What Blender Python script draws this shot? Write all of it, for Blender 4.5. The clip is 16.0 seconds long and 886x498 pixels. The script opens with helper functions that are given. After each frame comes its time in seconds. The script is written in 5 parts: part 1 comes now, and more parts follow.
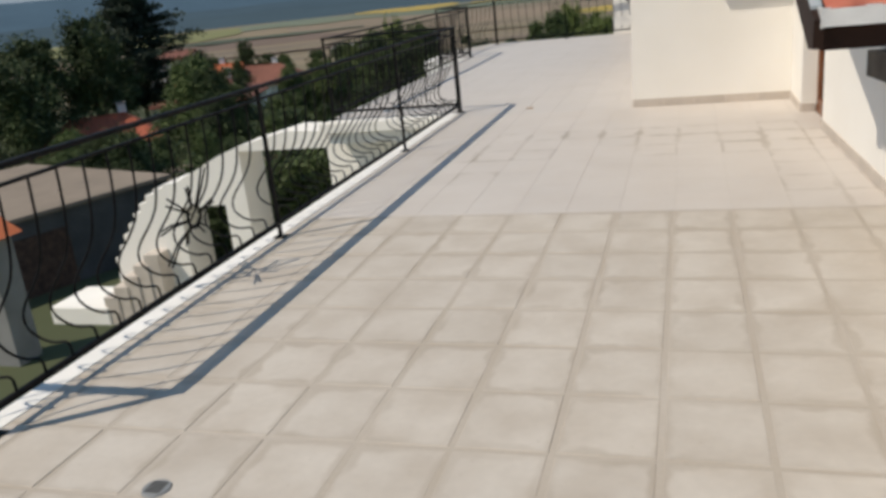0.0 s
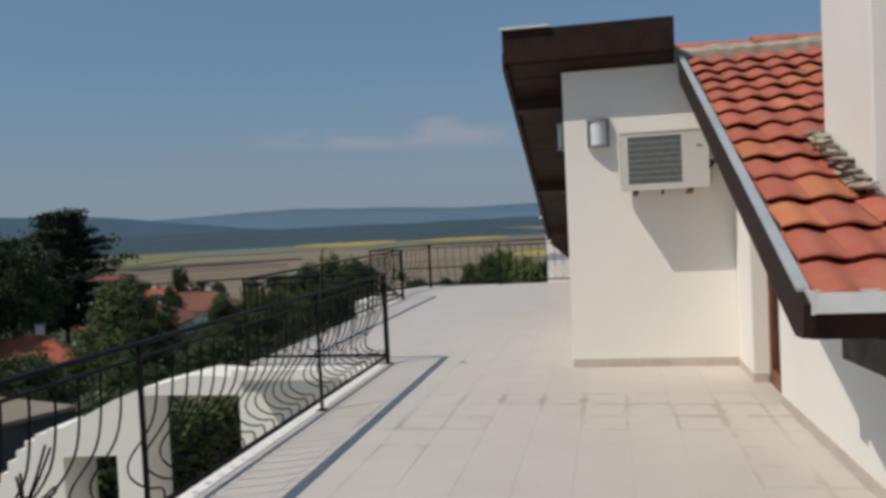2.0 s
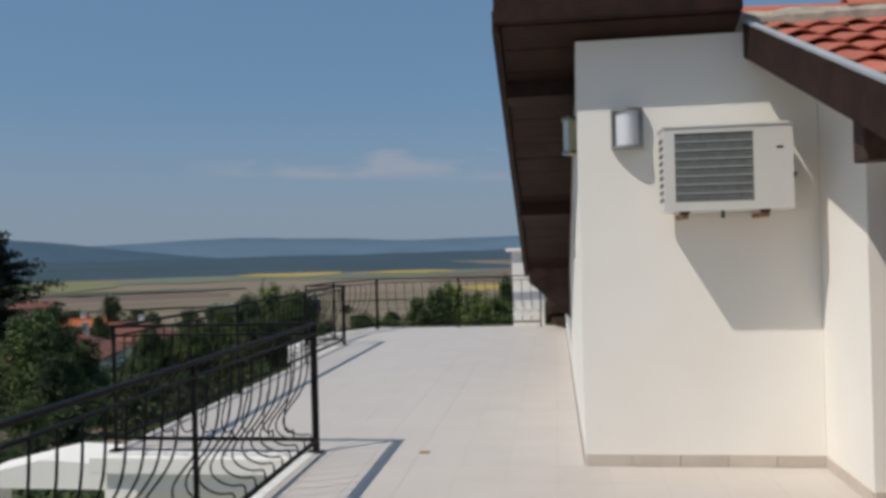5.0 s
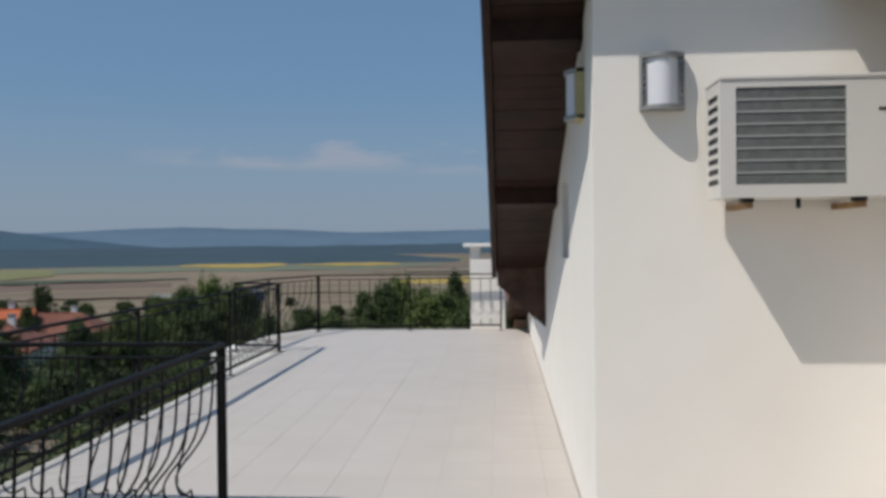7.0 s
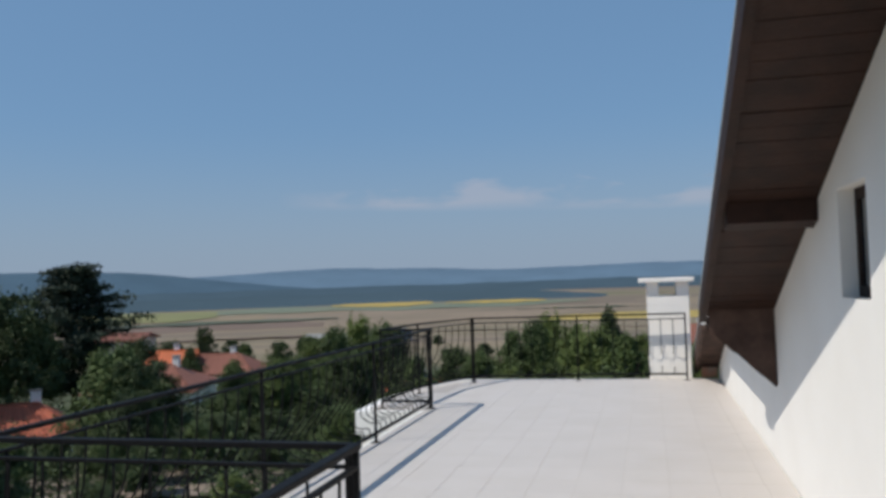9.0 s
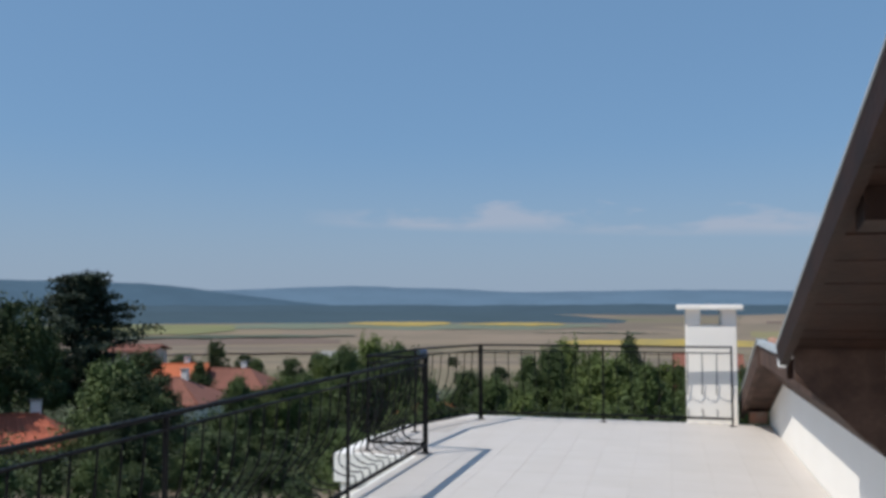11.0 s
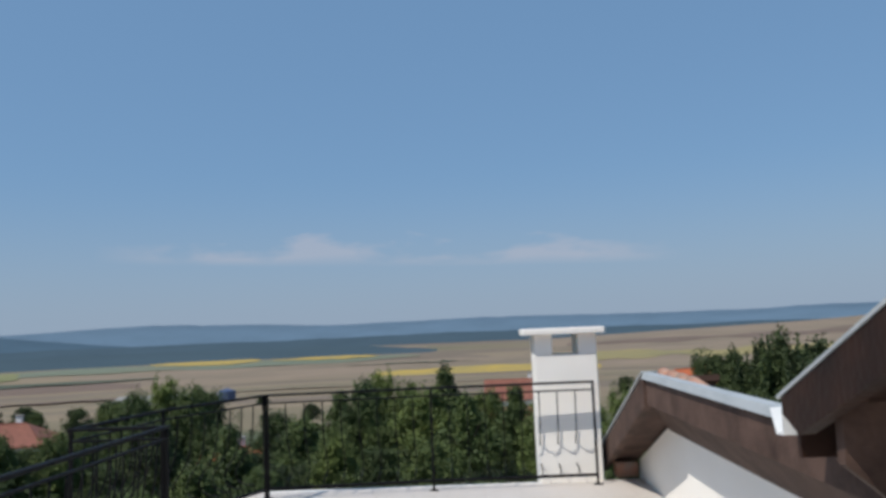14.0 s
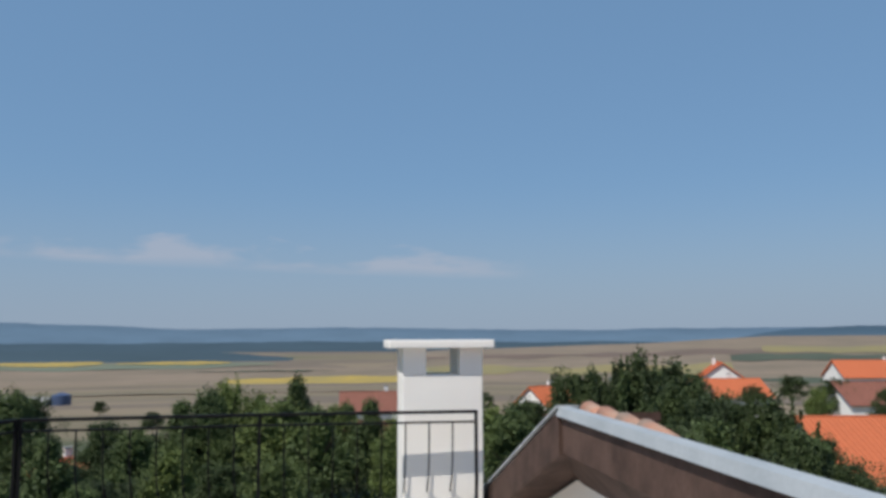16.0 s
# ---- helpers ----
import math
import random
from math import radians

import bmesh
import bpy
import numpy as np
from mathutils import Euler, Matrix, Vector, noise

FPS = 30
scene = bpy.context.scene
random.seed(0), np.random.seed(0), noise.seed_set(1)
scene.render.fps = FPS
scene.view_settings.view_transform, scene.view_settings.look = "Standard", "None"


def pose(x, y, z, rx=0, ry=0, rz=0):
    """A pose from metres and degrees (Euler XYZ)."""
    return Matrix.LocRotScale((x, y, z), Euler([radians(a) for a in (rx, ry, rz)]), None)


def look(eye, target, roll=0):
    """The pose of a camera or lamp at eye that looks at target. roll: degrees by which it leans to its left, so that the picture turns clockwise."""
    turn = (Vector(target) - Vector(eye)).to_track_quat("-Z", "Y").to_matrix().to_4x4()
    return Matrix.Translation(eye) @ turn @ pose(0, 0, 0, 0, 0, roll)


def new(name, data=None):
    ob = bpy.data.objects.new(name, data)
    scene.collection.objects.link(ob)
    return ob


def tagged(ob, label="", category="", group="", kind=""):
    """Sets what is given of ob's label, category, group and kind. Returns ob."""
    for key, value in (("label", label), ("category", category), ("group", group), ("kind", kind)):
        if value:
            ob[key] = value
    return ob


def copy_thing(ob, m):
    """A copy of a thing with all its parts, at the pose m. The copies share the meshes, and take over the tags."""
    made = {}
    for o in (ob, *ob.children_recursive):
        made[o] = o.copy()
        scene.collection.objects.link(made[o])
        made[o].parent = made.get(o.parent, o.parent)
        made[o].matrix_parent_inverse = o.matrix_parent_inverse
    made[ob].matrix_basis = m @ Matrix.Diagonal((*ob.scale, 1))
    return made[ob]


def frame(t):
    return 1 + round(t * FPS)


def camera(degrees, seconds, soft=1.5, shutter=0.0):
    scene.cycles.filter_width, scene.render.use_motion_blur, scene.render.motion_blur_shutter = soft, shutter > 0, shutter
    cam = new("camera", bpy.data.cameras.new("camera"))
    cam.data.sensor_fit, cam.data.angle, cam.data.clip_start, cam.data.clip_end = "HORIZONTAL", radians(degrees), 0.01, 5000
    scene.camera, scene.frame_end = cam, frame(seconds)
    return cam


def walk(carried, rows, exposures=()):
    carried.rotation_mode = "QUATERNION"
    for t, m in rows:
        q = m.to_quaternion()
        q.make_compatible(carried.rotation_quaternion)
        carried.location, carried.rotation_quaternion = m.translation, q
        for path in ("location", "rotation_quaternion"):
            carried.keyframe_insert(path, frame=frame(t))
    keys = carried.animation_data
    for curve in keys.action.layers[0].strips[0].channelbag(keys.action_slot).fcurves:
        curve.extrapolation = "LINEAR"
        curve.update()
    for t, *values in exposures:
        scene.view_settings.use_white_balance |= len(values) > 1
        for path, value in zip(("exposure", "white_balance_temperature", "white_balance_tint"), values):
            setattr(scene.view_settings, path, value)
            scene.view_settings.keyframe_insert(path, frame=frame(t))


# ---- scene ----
cam = camera(56.2, 16.0, soft=3.5)
PATH = [
    (0, (0.452, 0.193, 1.597), (-0.116, 2.012, 0.988), -6.0),
    (0.5, (0.47, 0.21, 1.619), (0.055, 2.104, 1.126), -4.5),
    (1, (0.426, 0.366, 1.628), (-0.016, 2.284, 1.272), -2.9),
    (1.5, (0.348, 0.684, 1.655), (-0.116, 2.616, 1.431), -2.2),
    (2, (0.28, 1.095, 1.668), (-0.115, 3.055, 1.595), -2.8),
    (2.5, (0.204, 1.5, 1.692), (-0.026, 3.486, 1.654), -0.8),
    (3, (0.094, 1.885, 1.672), (-0.204, 3.862, 1.703), -1.3),
    (3.5, (-0.053, 2.36, 1.627), (-0.294, 4.345, 1.662), -0.7),
    (4, (-0.202, 2.773, 1.634), (-0.488, 4.752, 1.587), -1.6),
    (4.2, (-0.235, 2.989, 1.621), (-0.53, 4.967, 1.623), -1.1),
    (6.3, (-0.551, 4.992, 1.671), (-0.715, 6.986, 1.645), -1.3),
    (6.5, (-0.583, 5.153, 1.667), (-0.736, 7.146, 1.599), 0.4),
    (7, (-0.658, 5.597, 1.656), (-0.796, 7.592, 1.639), -0.6),
    (7.5, (-0.784, 6.04, 1.686), (-1.107, 8.014, 1.718), -1.9),
    (8, (-0.965, 6.485, 1.689), (-1.283, 8.459, 1.728), -0.4),
    (8.5, (-1.07, 7.002, 1.677), (-1.446, 8.965, 1.74), -1.9),
    (8.7, (-1.125, 7.161, 1.682), (-1.574, 9.109, 1.753), -2.8),
    (10.8, (-1.425, 9.086, 1.648), (-1.934, 11.016, 1.779), 0.3),
    (11, (-1.471, 9.27, 1.651), (-1.992, 11.196, 1.78), 0.0),
    (11.5, (-1.553, 9.784, 1.644), (-2.143, 11.689, 1.797), 0.4),
    (12, (-1.638, 10.297, 1.627), (-2.124, 12.232, 1.774), 1.6),
    (12.5, (-1.687, 10.751, 1.626), (-2.113, 12.702, 1.743), 0.1),
    (13, (-1.728, 11.244, 1.629), (-2.088, 13.206, 1.773), 1.3),
    (13.5, (-1.803, 11.749, 1.636), (-2.022, 13.729, 1.82), 0.3),
    (14, (-1.849, 12.283, 1.639), (-1.92, 14.272, 1.836), -2.4),
    (14.5, (-1.838, 12.887, 1.622), (-1.861, 14.877, 1.818), -1.7),
    (15, (-1.882, 13.38, 1.621), (-1.724, 15.364, 1.818), -1.2),
    (15.5, (-1.846, 13.961, 1.617), (-1.61, 15.933, 1.856), -0.4),
    (16, (-1.792, 14.442, 1.624), (-1.535, 16.413, 1.841), -0.2),
]
walk(cam, [(t, look(eye, target, roll)) for t, eye, target, roll in PATH],
     [(0.0, -0.15, 7000, 10), (0.7, -0.32, 6950, 10), (1.5, -0.38, 6850, 10), (2.5, -0.36, 6750, 10), (4.2, -0.3, 6600, 10), (6.5, -0.28, 6550, 10), (8.5, -0.1, 6400, 10), (11.0, 0.06, 6350, 10), (12.0, 0.0, 6350, 10), (13.5, -0.04, 6400, 10), (14.4, 0.12, 6400, 10), (16.0, 0.04, 6450, 10)])

# ---- world and sun ----
SUN_TO = Vector((-0.62, -0.44, 1.06)).normalized()
world = bpy.data.worlds.new("sky")
scene.world = world
world.use_nodes = True
wn = world.node_tree
sky = wn.nodes.new("ShaderNodeTexSky")
sky.sky_type = 'NISHITA'
sky.sun_disc = False
sky.sun_elevation = math.asin(SUN_TO.z)
sky.sun_rotation = math.atan2(SUN_TO.x, SUN_TO.y)
sky.air_density, sky.dust_density, sky.ozone_density = 1.1, 0.4, 4.4
wn.nodes["Background"].inputs[1].default_value = 0.085
# summer haze evens out the clear-sky gradient
haze = wn.nodes.new("ShaderNodeMix")
haze.data_type = 'RGBA'
haze.inputs[0].default_value = 0.62
haze.inputs[7].default_value = (2.05, 3.85, 6.35, 1)
wn.links.new(sky.outputs[0], haze.inputs[6])
# pale lavender murk that thickens towards the horizon
way, split, low, murk = [wn.nodes.new(n) for n in ("ShaderNodeTexCoord", "ShaderNodeSeparateXYZ", "ShaderNodeMapRange", "ShaderNodeMix")]
low.interpolation_type, murk.data_type = 'SMOOTHSTEP', 'RGBA'
for socket, value in zip(low.inputs[1:5], (-0.03, 0.20, 0.88, 0.0)):
    socket.default_value = value
murk.inputs[7].default_value = (3.35, 4.2, 5.35, 1)
wn.links.new(way.outputs["Generated"], split.inputs[0])
wn.links.new(split.outputs[2], low.inputs[0])
wn.links.new(low.outputs[0], murk.inputs[0])
wn.links.new(haze.outputs[2], murk.inputs[6])
wn.links.new(murk.outputs[2], wn.nodes["Background"].inputs[0])
sun = new("sun", bpy.data.lights.new("sun", 'SUN'))
sun.data.energy, sun.data.angle, sun.data.color = 3.9, radians(0.6), (1.0, 0.94, 0.86)
sun.matrix_world = look((-20, -13, 32), Vector((-20, -13, 32)) - SUN_TO)


# ---- materials ----
def mat(name, col, rough=0.7, var=0.12, scale=6.0, fine=60.0, bump=0.15, metal=0.0, tint=None, rand=0.0, island=0.0, depth=0.01):
    """Base colour broken up at two scales, with bump; rand varies it from object to object."""
    m = bpy.data.materials.new(name)
    m.use_nodes = True
    nt = m.node_tree
    b = nt.nodes["Principled BSDF"]
    b.inputs["Roughness"].default_value, b.inputs["Metallic"].default_value = rough, metal
    tc = nt.nodes.new("ShaderNodeNewGeometry")
    n1, n2 = nt.nodes.new("ShaderNodeTexNoise"), nt.nodes.new("ShaderNodeTexNoise")
    for n, s in ((n1, scale), (n2, fine)):
        n.inputs["Scale"].default_value, n.inputs["Detail"].default_value = s, 5.0
        nt.links.new(tc.outputs["Position"], n.inputs["Vector"])
    tint = tint or tuple(c * (1 - 2.2 * var) for c in col)
    mix = nt.nodes.new("ShaderNodeMix")
    mix.data_type = 'RGBA'
    mix.inputs[6].default_value, mix.inputs[7].default_value = (*col, 1), (*tint, 1)
    ramp = nt.nodes.new("ShaderNodeMapRange")
    ramp.inputs[1].default_value, ramp.inputs[2].default_value = 0.35, 0.75
    nt.links.new(n1.outputs["Fac"], ramp.inputs[0])
    nt.links.new(ramp.outputs[0], mix.inputs[0])
    hsv = nt.nodes.new("ShaderNodeHueSaturation")
    nt.links.new(mix.outputs[2], hsv.inputs["Color"])
    val = nt.nodes.new("ShaderNodeMath")
    val.operation = 'MULTIPLY_ADD'
    val.inputs[1].default_value, val.inputs[2].default_value = 2 * var, 1 - var
    nt.links.new(n2.outputs["Fac"], val.inputs[0])
    last = val.outputs[0]
    for amount, node, out in ((rand, "ShaderNodeObjectInfo", "Random"), (island, "ShaderNodeNewGeometry", "Random Per Island")):
        if amount:
            info = nt.nodes.new(node)
            more = nt.nodes.new("ShaderNodeMath")
            more.operation = 'MULTIPLY_ADD'
            more.inputs[1].default_value = amount
            nt.links.new(info.outputs[out], more.inputs[0])
            nt.links.new(last, more.inputs[2])
            last = more.outputs[0]
    nt.links.new(last, hsv.inputs["Value"])
    nt.links.new(hsv.outputs[0], b.inputs["Base Color"])
    if bump:
        bn = nt.nodes.new("ShaderNodeBump")
        bn.inputs["Strength"].default_value, bn.inputs["Distance"].default_value = bump, depth
        nt.links.new(n2.outputs["Fac"], bn.inputs["Height"])
        nt.links.new(bn.outputs[0], b.inputs["Normal"])
    return m


WHITE = mat("white_render", (0.885, 0.85, 0.785), 0.85, 0.025, 1.6, 90, 0.12, tint=(0.85, 0.81, 0.74))
COOLWHITE = mat("white_masonry_paint", (0.86, 0.845, 0.81), 0.8, 0.035, 2.0, 80, 0.15, tint=(0.77, 0.75, 0.71))
TILE = mat("beige_stone_tile", (0.54, 0.485, 0.42), 0.6, 0.07, 3.2, 24, 0.15, tint=(0.44, 0.38, 0.315), rand=0.06)
def soil_rims(m, dirt):
    """Sandy dirt spread unevenly over the rims of each tile, with small dark specks."""
    nt = m.node_tree
    L = nt.links
    b, hsv = nt.nodes["Principled BSDF"], nt.nodes["Hue/Saturation/Value"]
    tc, sp, geo = nt.nodes.new("ShaderNodeTexCoord"), nt.nodes.new("ShaderNodeSeparateXYZ"), nt.nodes.new("ShaderNodeNewGeometry")
    L.new(tc.outputs["Generated"], sp.inputs[0])
    def calc(op, a, b2, clamp=False):
        n = nt.nodes.new("ShaderNodeMath")
        n.operation, n.use_clamp = op, clamp
        for i, v in enumerate((a, b2)):
            if isinstance(v, (int, float)):
                n.inputs[i].default_value = v
            else:
                L.new(v, n.inputs[i])
        return n.outputs[0]
    def speckle(scale, detail):
        n = nt.nodes.new("ShaderNodeTexNoise")
        n.inputs["Scale"].default_value, n.inputs["Detail"].default_value = scale, detail
        L.new(geo.outputs["Position"], n.inputs["Vector"])
        return n.outputs["Fac"]
    ex = calc('MINIMUM', sp.outputs[0], calc('SUBTRACT', 1.0, sp.outputs[0]))
    ey = calc('MINIMUM', sp.outputs[1], calc('SUBTRACT', 1.0, sp.outputs[1]))
    rim = calc('MINIMUM', ex, ey)
    width = calc('MULTIPLY', calc('SUBTRACT', speckle(5.0, 4), 0.28), 0.42, True)
    soiled = calc('DIVIDE', calc('SUBTRACT', width, rim), 0.07, True)
    soiled = calc('MULTIPLY', soiled, calc('MULTIPLY', calc('SUBTRACT', speckle(1.1, 3), 0.30), 3.2, True))
    specks = calc('MULTIPLY', calc('SUBTRACT', speckle(38.0, 3), 0.66), 9.0, True)
    mx = nt.nodes.new("ShaderNodeMix")
    mx.data_type = 'RGBA'
    mx.inputs[7].default_value = (*dirt, 1)
    L.new(calc('MAXIMUM', calc('MULTIPLY', soiled, 0.62), calc('MULTIPLY', specks, 0.45)), mx.inputs[0])
    L.new(hsv.outputs[0], mx.inputs[6]), L.new(mx.outputs[2], b.inputs["Base Color"])


soil_rims(TILE, (0.36, 0.30, 0.235))
TILECLEAN = mat("clean_beige_tile", (0.56, 0.51, 0.463), 0.55, 0.04, 2.2, 45, 0.1, tint=(0.53, 0.475, 0.425), rand=0.035)
TILERIM = mat("beige_tile_with_dirty_joints", (0.56, 0.51, 0.463), 0.55, 0.04, 2.2, 45, 0.1, tint=(0.53, 0.475, 0.425), rand=0.035)
TILEFAR = mat("beige_tile_field", (0.55, 0.505, 0.465), 0.55, 0.04, 2.0, 45, 0.1, tint=(0.52, 0.475, 0.43), island=0.03)
soil_rims(TILERIM, (0.31, 0.26, 0.205))
GROUT = mat("dirty_grout", (0.41, 0.35, 0.285), 0.9, 0.10, 0.9, 60, 0.2, tint=(0.50, 0.445, 0.385))
GROUTFAR = mat("pale_grout", (0.53, 0.48, 0.435), 0.9, 0.08, 2.5, 60, 0.2)
SKIRT = mat("stone_skirting", (0.57, 0.50, 0.43), 0.6, 0.08, 5, 60, 0.1, rand=0.06)
IRON = mat("black_wrought_iron", (0.009, 0.0085, 0.009), 0.6, 0.2, 12, 120, 0.2)
IRON.node_tree.nodes["Principled BSDF"].inputs["Specular IOR Level"].default_value = 0.12
TIMBER = mat("dark_stained_timber", (0.030, 0.0135, 0.0085), 0.65, 0.3, 5, 30, 0.4, tint=(0.013, 0.007, 0.005), rand=0.3)
TIMBER.node_tree.nodes["Principled BSDF"].inputs["Specular IOR Level"].default_value = 0.2
OLDTIMBER = mat("weathered_brown_timber", (0.085, 0.052, 0.040), 0.75, 0.25, 5, 34, 0.4, tint=(0.034, 0.020, 0.015), rand=0.25)
OLDTIMBER.node_tree.nodes["Principled BSDF"].inputs["Specular IOR Level"].default_value = 0.2
GREYTIMBER = mat("greyed_rough_timber", (0.115, 0.092, 0.07), 0.9, 0.3, 5, 30, 0.6, tint=(0.055, 0.042, 0.032), depth=0.02)
DOORWOOD = mat("varnished_brown_door_wood", (0.22, 0.075, 0.025), 0.4, 0.2, 4, 50, 0.1)
METAL = mat("galvanised_sheet", (0.50, 0.525, 0.53), 0.55, 0.12, 3, 50, 0.08, metal=0.3, tint=(0.36, 0.39, 0.40))
CAPMETAL = mat("white_coated_sheet", (0.78, 0.79, 0.78), 0.4, 0.05, 5, 50, 0.05)
GUTTER = mat("pale_gutter_plastic", (0.76, 0.75, 0.72), 0.4, 0.08, 6, 60, 0.05)
CLAY = mat("red_clay_roof_tile", (0.375, 0.092, 0.056), 0.78, 0.16, 6, 55, 0.25, tint=(0.40, 0.135, 0.082), rand=0.28)
PALECLAY = mat("weathered_orange_roof_tile", (0.45, 0.14, 0.06), 0.85, 0.2, 7, 60, 0.3, tint=(0.42, 0.165, 0.082), rand=0.25)
CLAYFAR = mat("red_clay_roof_field", (0.40, 0.10, 0.05), 0.8, 0.15, 5, 60, 0.2, tint=(0.30, 0.09, 0.055), island=0.3)
ORANGE = mat("orange_new_roof", (0.50, 0.135, 0.052), 0.8, 0.06, 3, 40, 0.1, island=0.12)
OLDROOF = mat("faded_brown_roof", (0.24, 0.095, 0.065), 0.85, 0.15, 3, 40, 0.1, island=0.2)
FADED = mat("lichen_faded_clay", (0.40, 0.19, 0.12), 0.85, 0.25, 9, 60, 0.4, tint=(0.33, 0.26, 0.20), rand=0.2)
MORTAR = mat("ridge_mortar", (0.50, 0.44, 0.35), 0.95, 0.2, 9, 60, 0.5, depth=0.02)
PLASTIC = mat("cream_appliance_casing", (0.70, 0.675, 0.63), 0.45, 0.02, 4, 60, 0.02)
DARKFIN = mat("grey_condenser_fins", (0.17, 0.18, 0.172), 0.5, 0.15, 30, 90, 0.1)
GRILLE = mat("pale_grille_wire", (0.36, 0.37, 0.355), 0.5, 0.05, 20, 60, 0.02)
RUST = mat("rusty_bracket", (0.42, 0.24, 0.10), 0.7, 0.3, 20, 90, 0.2)
STEEL = mat("brushed_lamp_metal", (0.34, 0.34, 0.33), 0.45, 0.1, 20, 90, 0.05, metal=0.4)
OPAL = mat("opal_glass_shade", (0.72, 0.73, 0.76), 0.25, 0.02, 5, 40, 0.0)
OLDPLATE = mat("yellowed_back_plate", (0.52, 0.45, 0.22), 0.6, 0.1, 8, 60, 0.05)
BLACK = mat("black_rubber", (0.02, 0.02, 0.02), 0.6, 0.1, 20, 90, 0.05)
BARK = mat("bark", (0.09, 0.065, 0.045), 0.9, 0.25, 3, 20, 0.5)
DARKWALL = mat("dark_stained_garden_wall", (0.085, 0.085, 0.085), 0.9, 0.25, 0.8, 14, 0.3, tint=(0.045, 0.045, 0.048))
CONCRETE = mat("grey_concrete", (0.28, 0.275, 0.26), 0.9, 0.12, 1.2, 20, 0.3)
ASPHALT = mat("dusty_village_road", (0.25, 0.20, 0.155), 0.95, 0.1, 0.6, 12, 0.2)
LAWN = mat("dry_lawn", (0.17, 0.16, 0.045), 0.95, 0.25, 0.8, 12, 0.4, tint=(0.08, 0.10, 0.03))
BLUE = mat("blue_sheet_metal", (0.06, 0.09, 0.17), 0.5, 0.1, 2, 20, 0.05)
GLASSY = mat("dark_window_glass", (0.03, 0.035, 0.04), 0.08, 0.1, 2, 20, 0.0)


def leaf_mat(name, a, b):
    m = mat(name, a, 0.75, 0.25, 0.5, 6, 0.0, tint=b, island=0.35, rand=0.25)
    m.node_tree.nodes["Principled BSDF"].inputs["Subsurface Weight"].default_value = 0.0
    return m


LEAF = leaf_mat("broadleaf_foliage", (0.040, 0.060, 0.014), (0.016, 0.028, 0.009))
LEAF2 = leaf_mat("light_foliage", (0.095, 0.125, 0.026), (0.042, 0.064, 0.018))
LEAF3 = leaf_mat("mid_green_foliage", (0.072, 0.102, 0.026), (0.030, 0.050, 0.015))
NEEDLE = leaf_mat("conifer_needles", (0.022, 0.036, 0.016), (0.012, 0.02, 0.01))


# ---- mesh helpers ----
def mesh_of(name, bm, material, smooth=False):
    me = bpy.data.meshes.new(name)
    bm.normal_update()
    bm.to_mesh(me)
    bm.free()
    me.materials.append(material)
    if smooth:
        for p in me.polygons:
            p.use_smooth = True
    return me


def part(name, bm, material, parent=None, label="", smooth=False):
    ob = new(name, mesh_of(name, bm, material, smooth))
    if parent:
        ob.parent = parent
    if label:
        ob["label"] = label
    return ob


def thing(name, label, category, group="", kind="", at=(0, 0, 0)):
    ob = new(name)
    ob.location = at
    return tagged(ob, label, category, group, kind)


def put_box(bm, x0, x1, y0, y1, z0, z1, bevel=0.0, m=None):
    r = bmesh.ops.create_cube(bm, size=1.0)["verts"]
    for v in r:
        v.co = Vector((x0 + (v.co.x + 0.5) * (x1 - x0), y0 + (v.co.y + 0.5) * (y1 - y0), z0 + (v.co.z + 0.5) * (z1 - z0)))
    if bevel:
        es = list({e for v in r for e in v.link_edges})
        done = bmesh.ops.bevel(bm, geom=es, offset=bevel, segments=2, affect='EDGES', profile=0.6)
        r = list({v for f in done["faces"] for v in f.verts} | {v for v in r if v.is_valid})
    if m is not None:
        bmesh.ops.transform(bm, matrix=m, verts=[v for v in r if v.is_valid])
    return bm


def box(x0, x1, y0, y1, z0, z1, bevel=0.0):
    return put_box(bmesh.new(), x0, x1, y0, y1, z0, z1, bevel)


def prism(outline, axis, a, b):
    """A solid from an outline of two coordinates, drawn out from a to b along the third axis."""
    bm = bmesh.new()
    def co(p, c):
        p = list(p)
        p.insert("xyz".index(axis), c)
        return p
    lo, hi = [bm.verts.new(co(p, a)) for p in outline], [bm.verts.new(co(p, b)) for p in outline]
    bm.faces.new(lo), bm.faces.new(hi[::-1])
    n = len(outline)
    for i in range(n):
        bm.faces.new((lo[i], hi[i], hi[(i + 1) % n], lo[(i + 1) % n]))
    bmesh.ops.recalc_face_normals(bm, faces=bm.faces)
    return bm


def sweep(bm, path, r, sides=6):
    """A bar with a round or square section along a path."""
    rings = []
    pts = [Vector(p) for p in path]
    for i, p in enumerate(pts):
        d = (pts[min(i + 1, len(pts) - 1)] - pts[max(i - 1, 0)]).normalized()
        up = Vector((0, 0, 1)) if abs(d.z) < 0.9 else Vector((0, 1, 0))
        u = d.cross(up).normalized()
        w = u.cross(d)
        rings.append([bm.verts.new(p + r * (math.cos(a) * u + math.sin(a) * w)) for a in (math.tau * (k + 0.5) / sides for k in range(sides))])
    for a, b in zip(rings, rings[1:]):
        for k in range(sides):
            bm.faces.new((a[k], a[(k + 1) % sides], b[(k + 1) % sides], b[k]))
    bm.faces.new(rings[0][::-1]), bm.faces.new(rings[-1])
    return bm


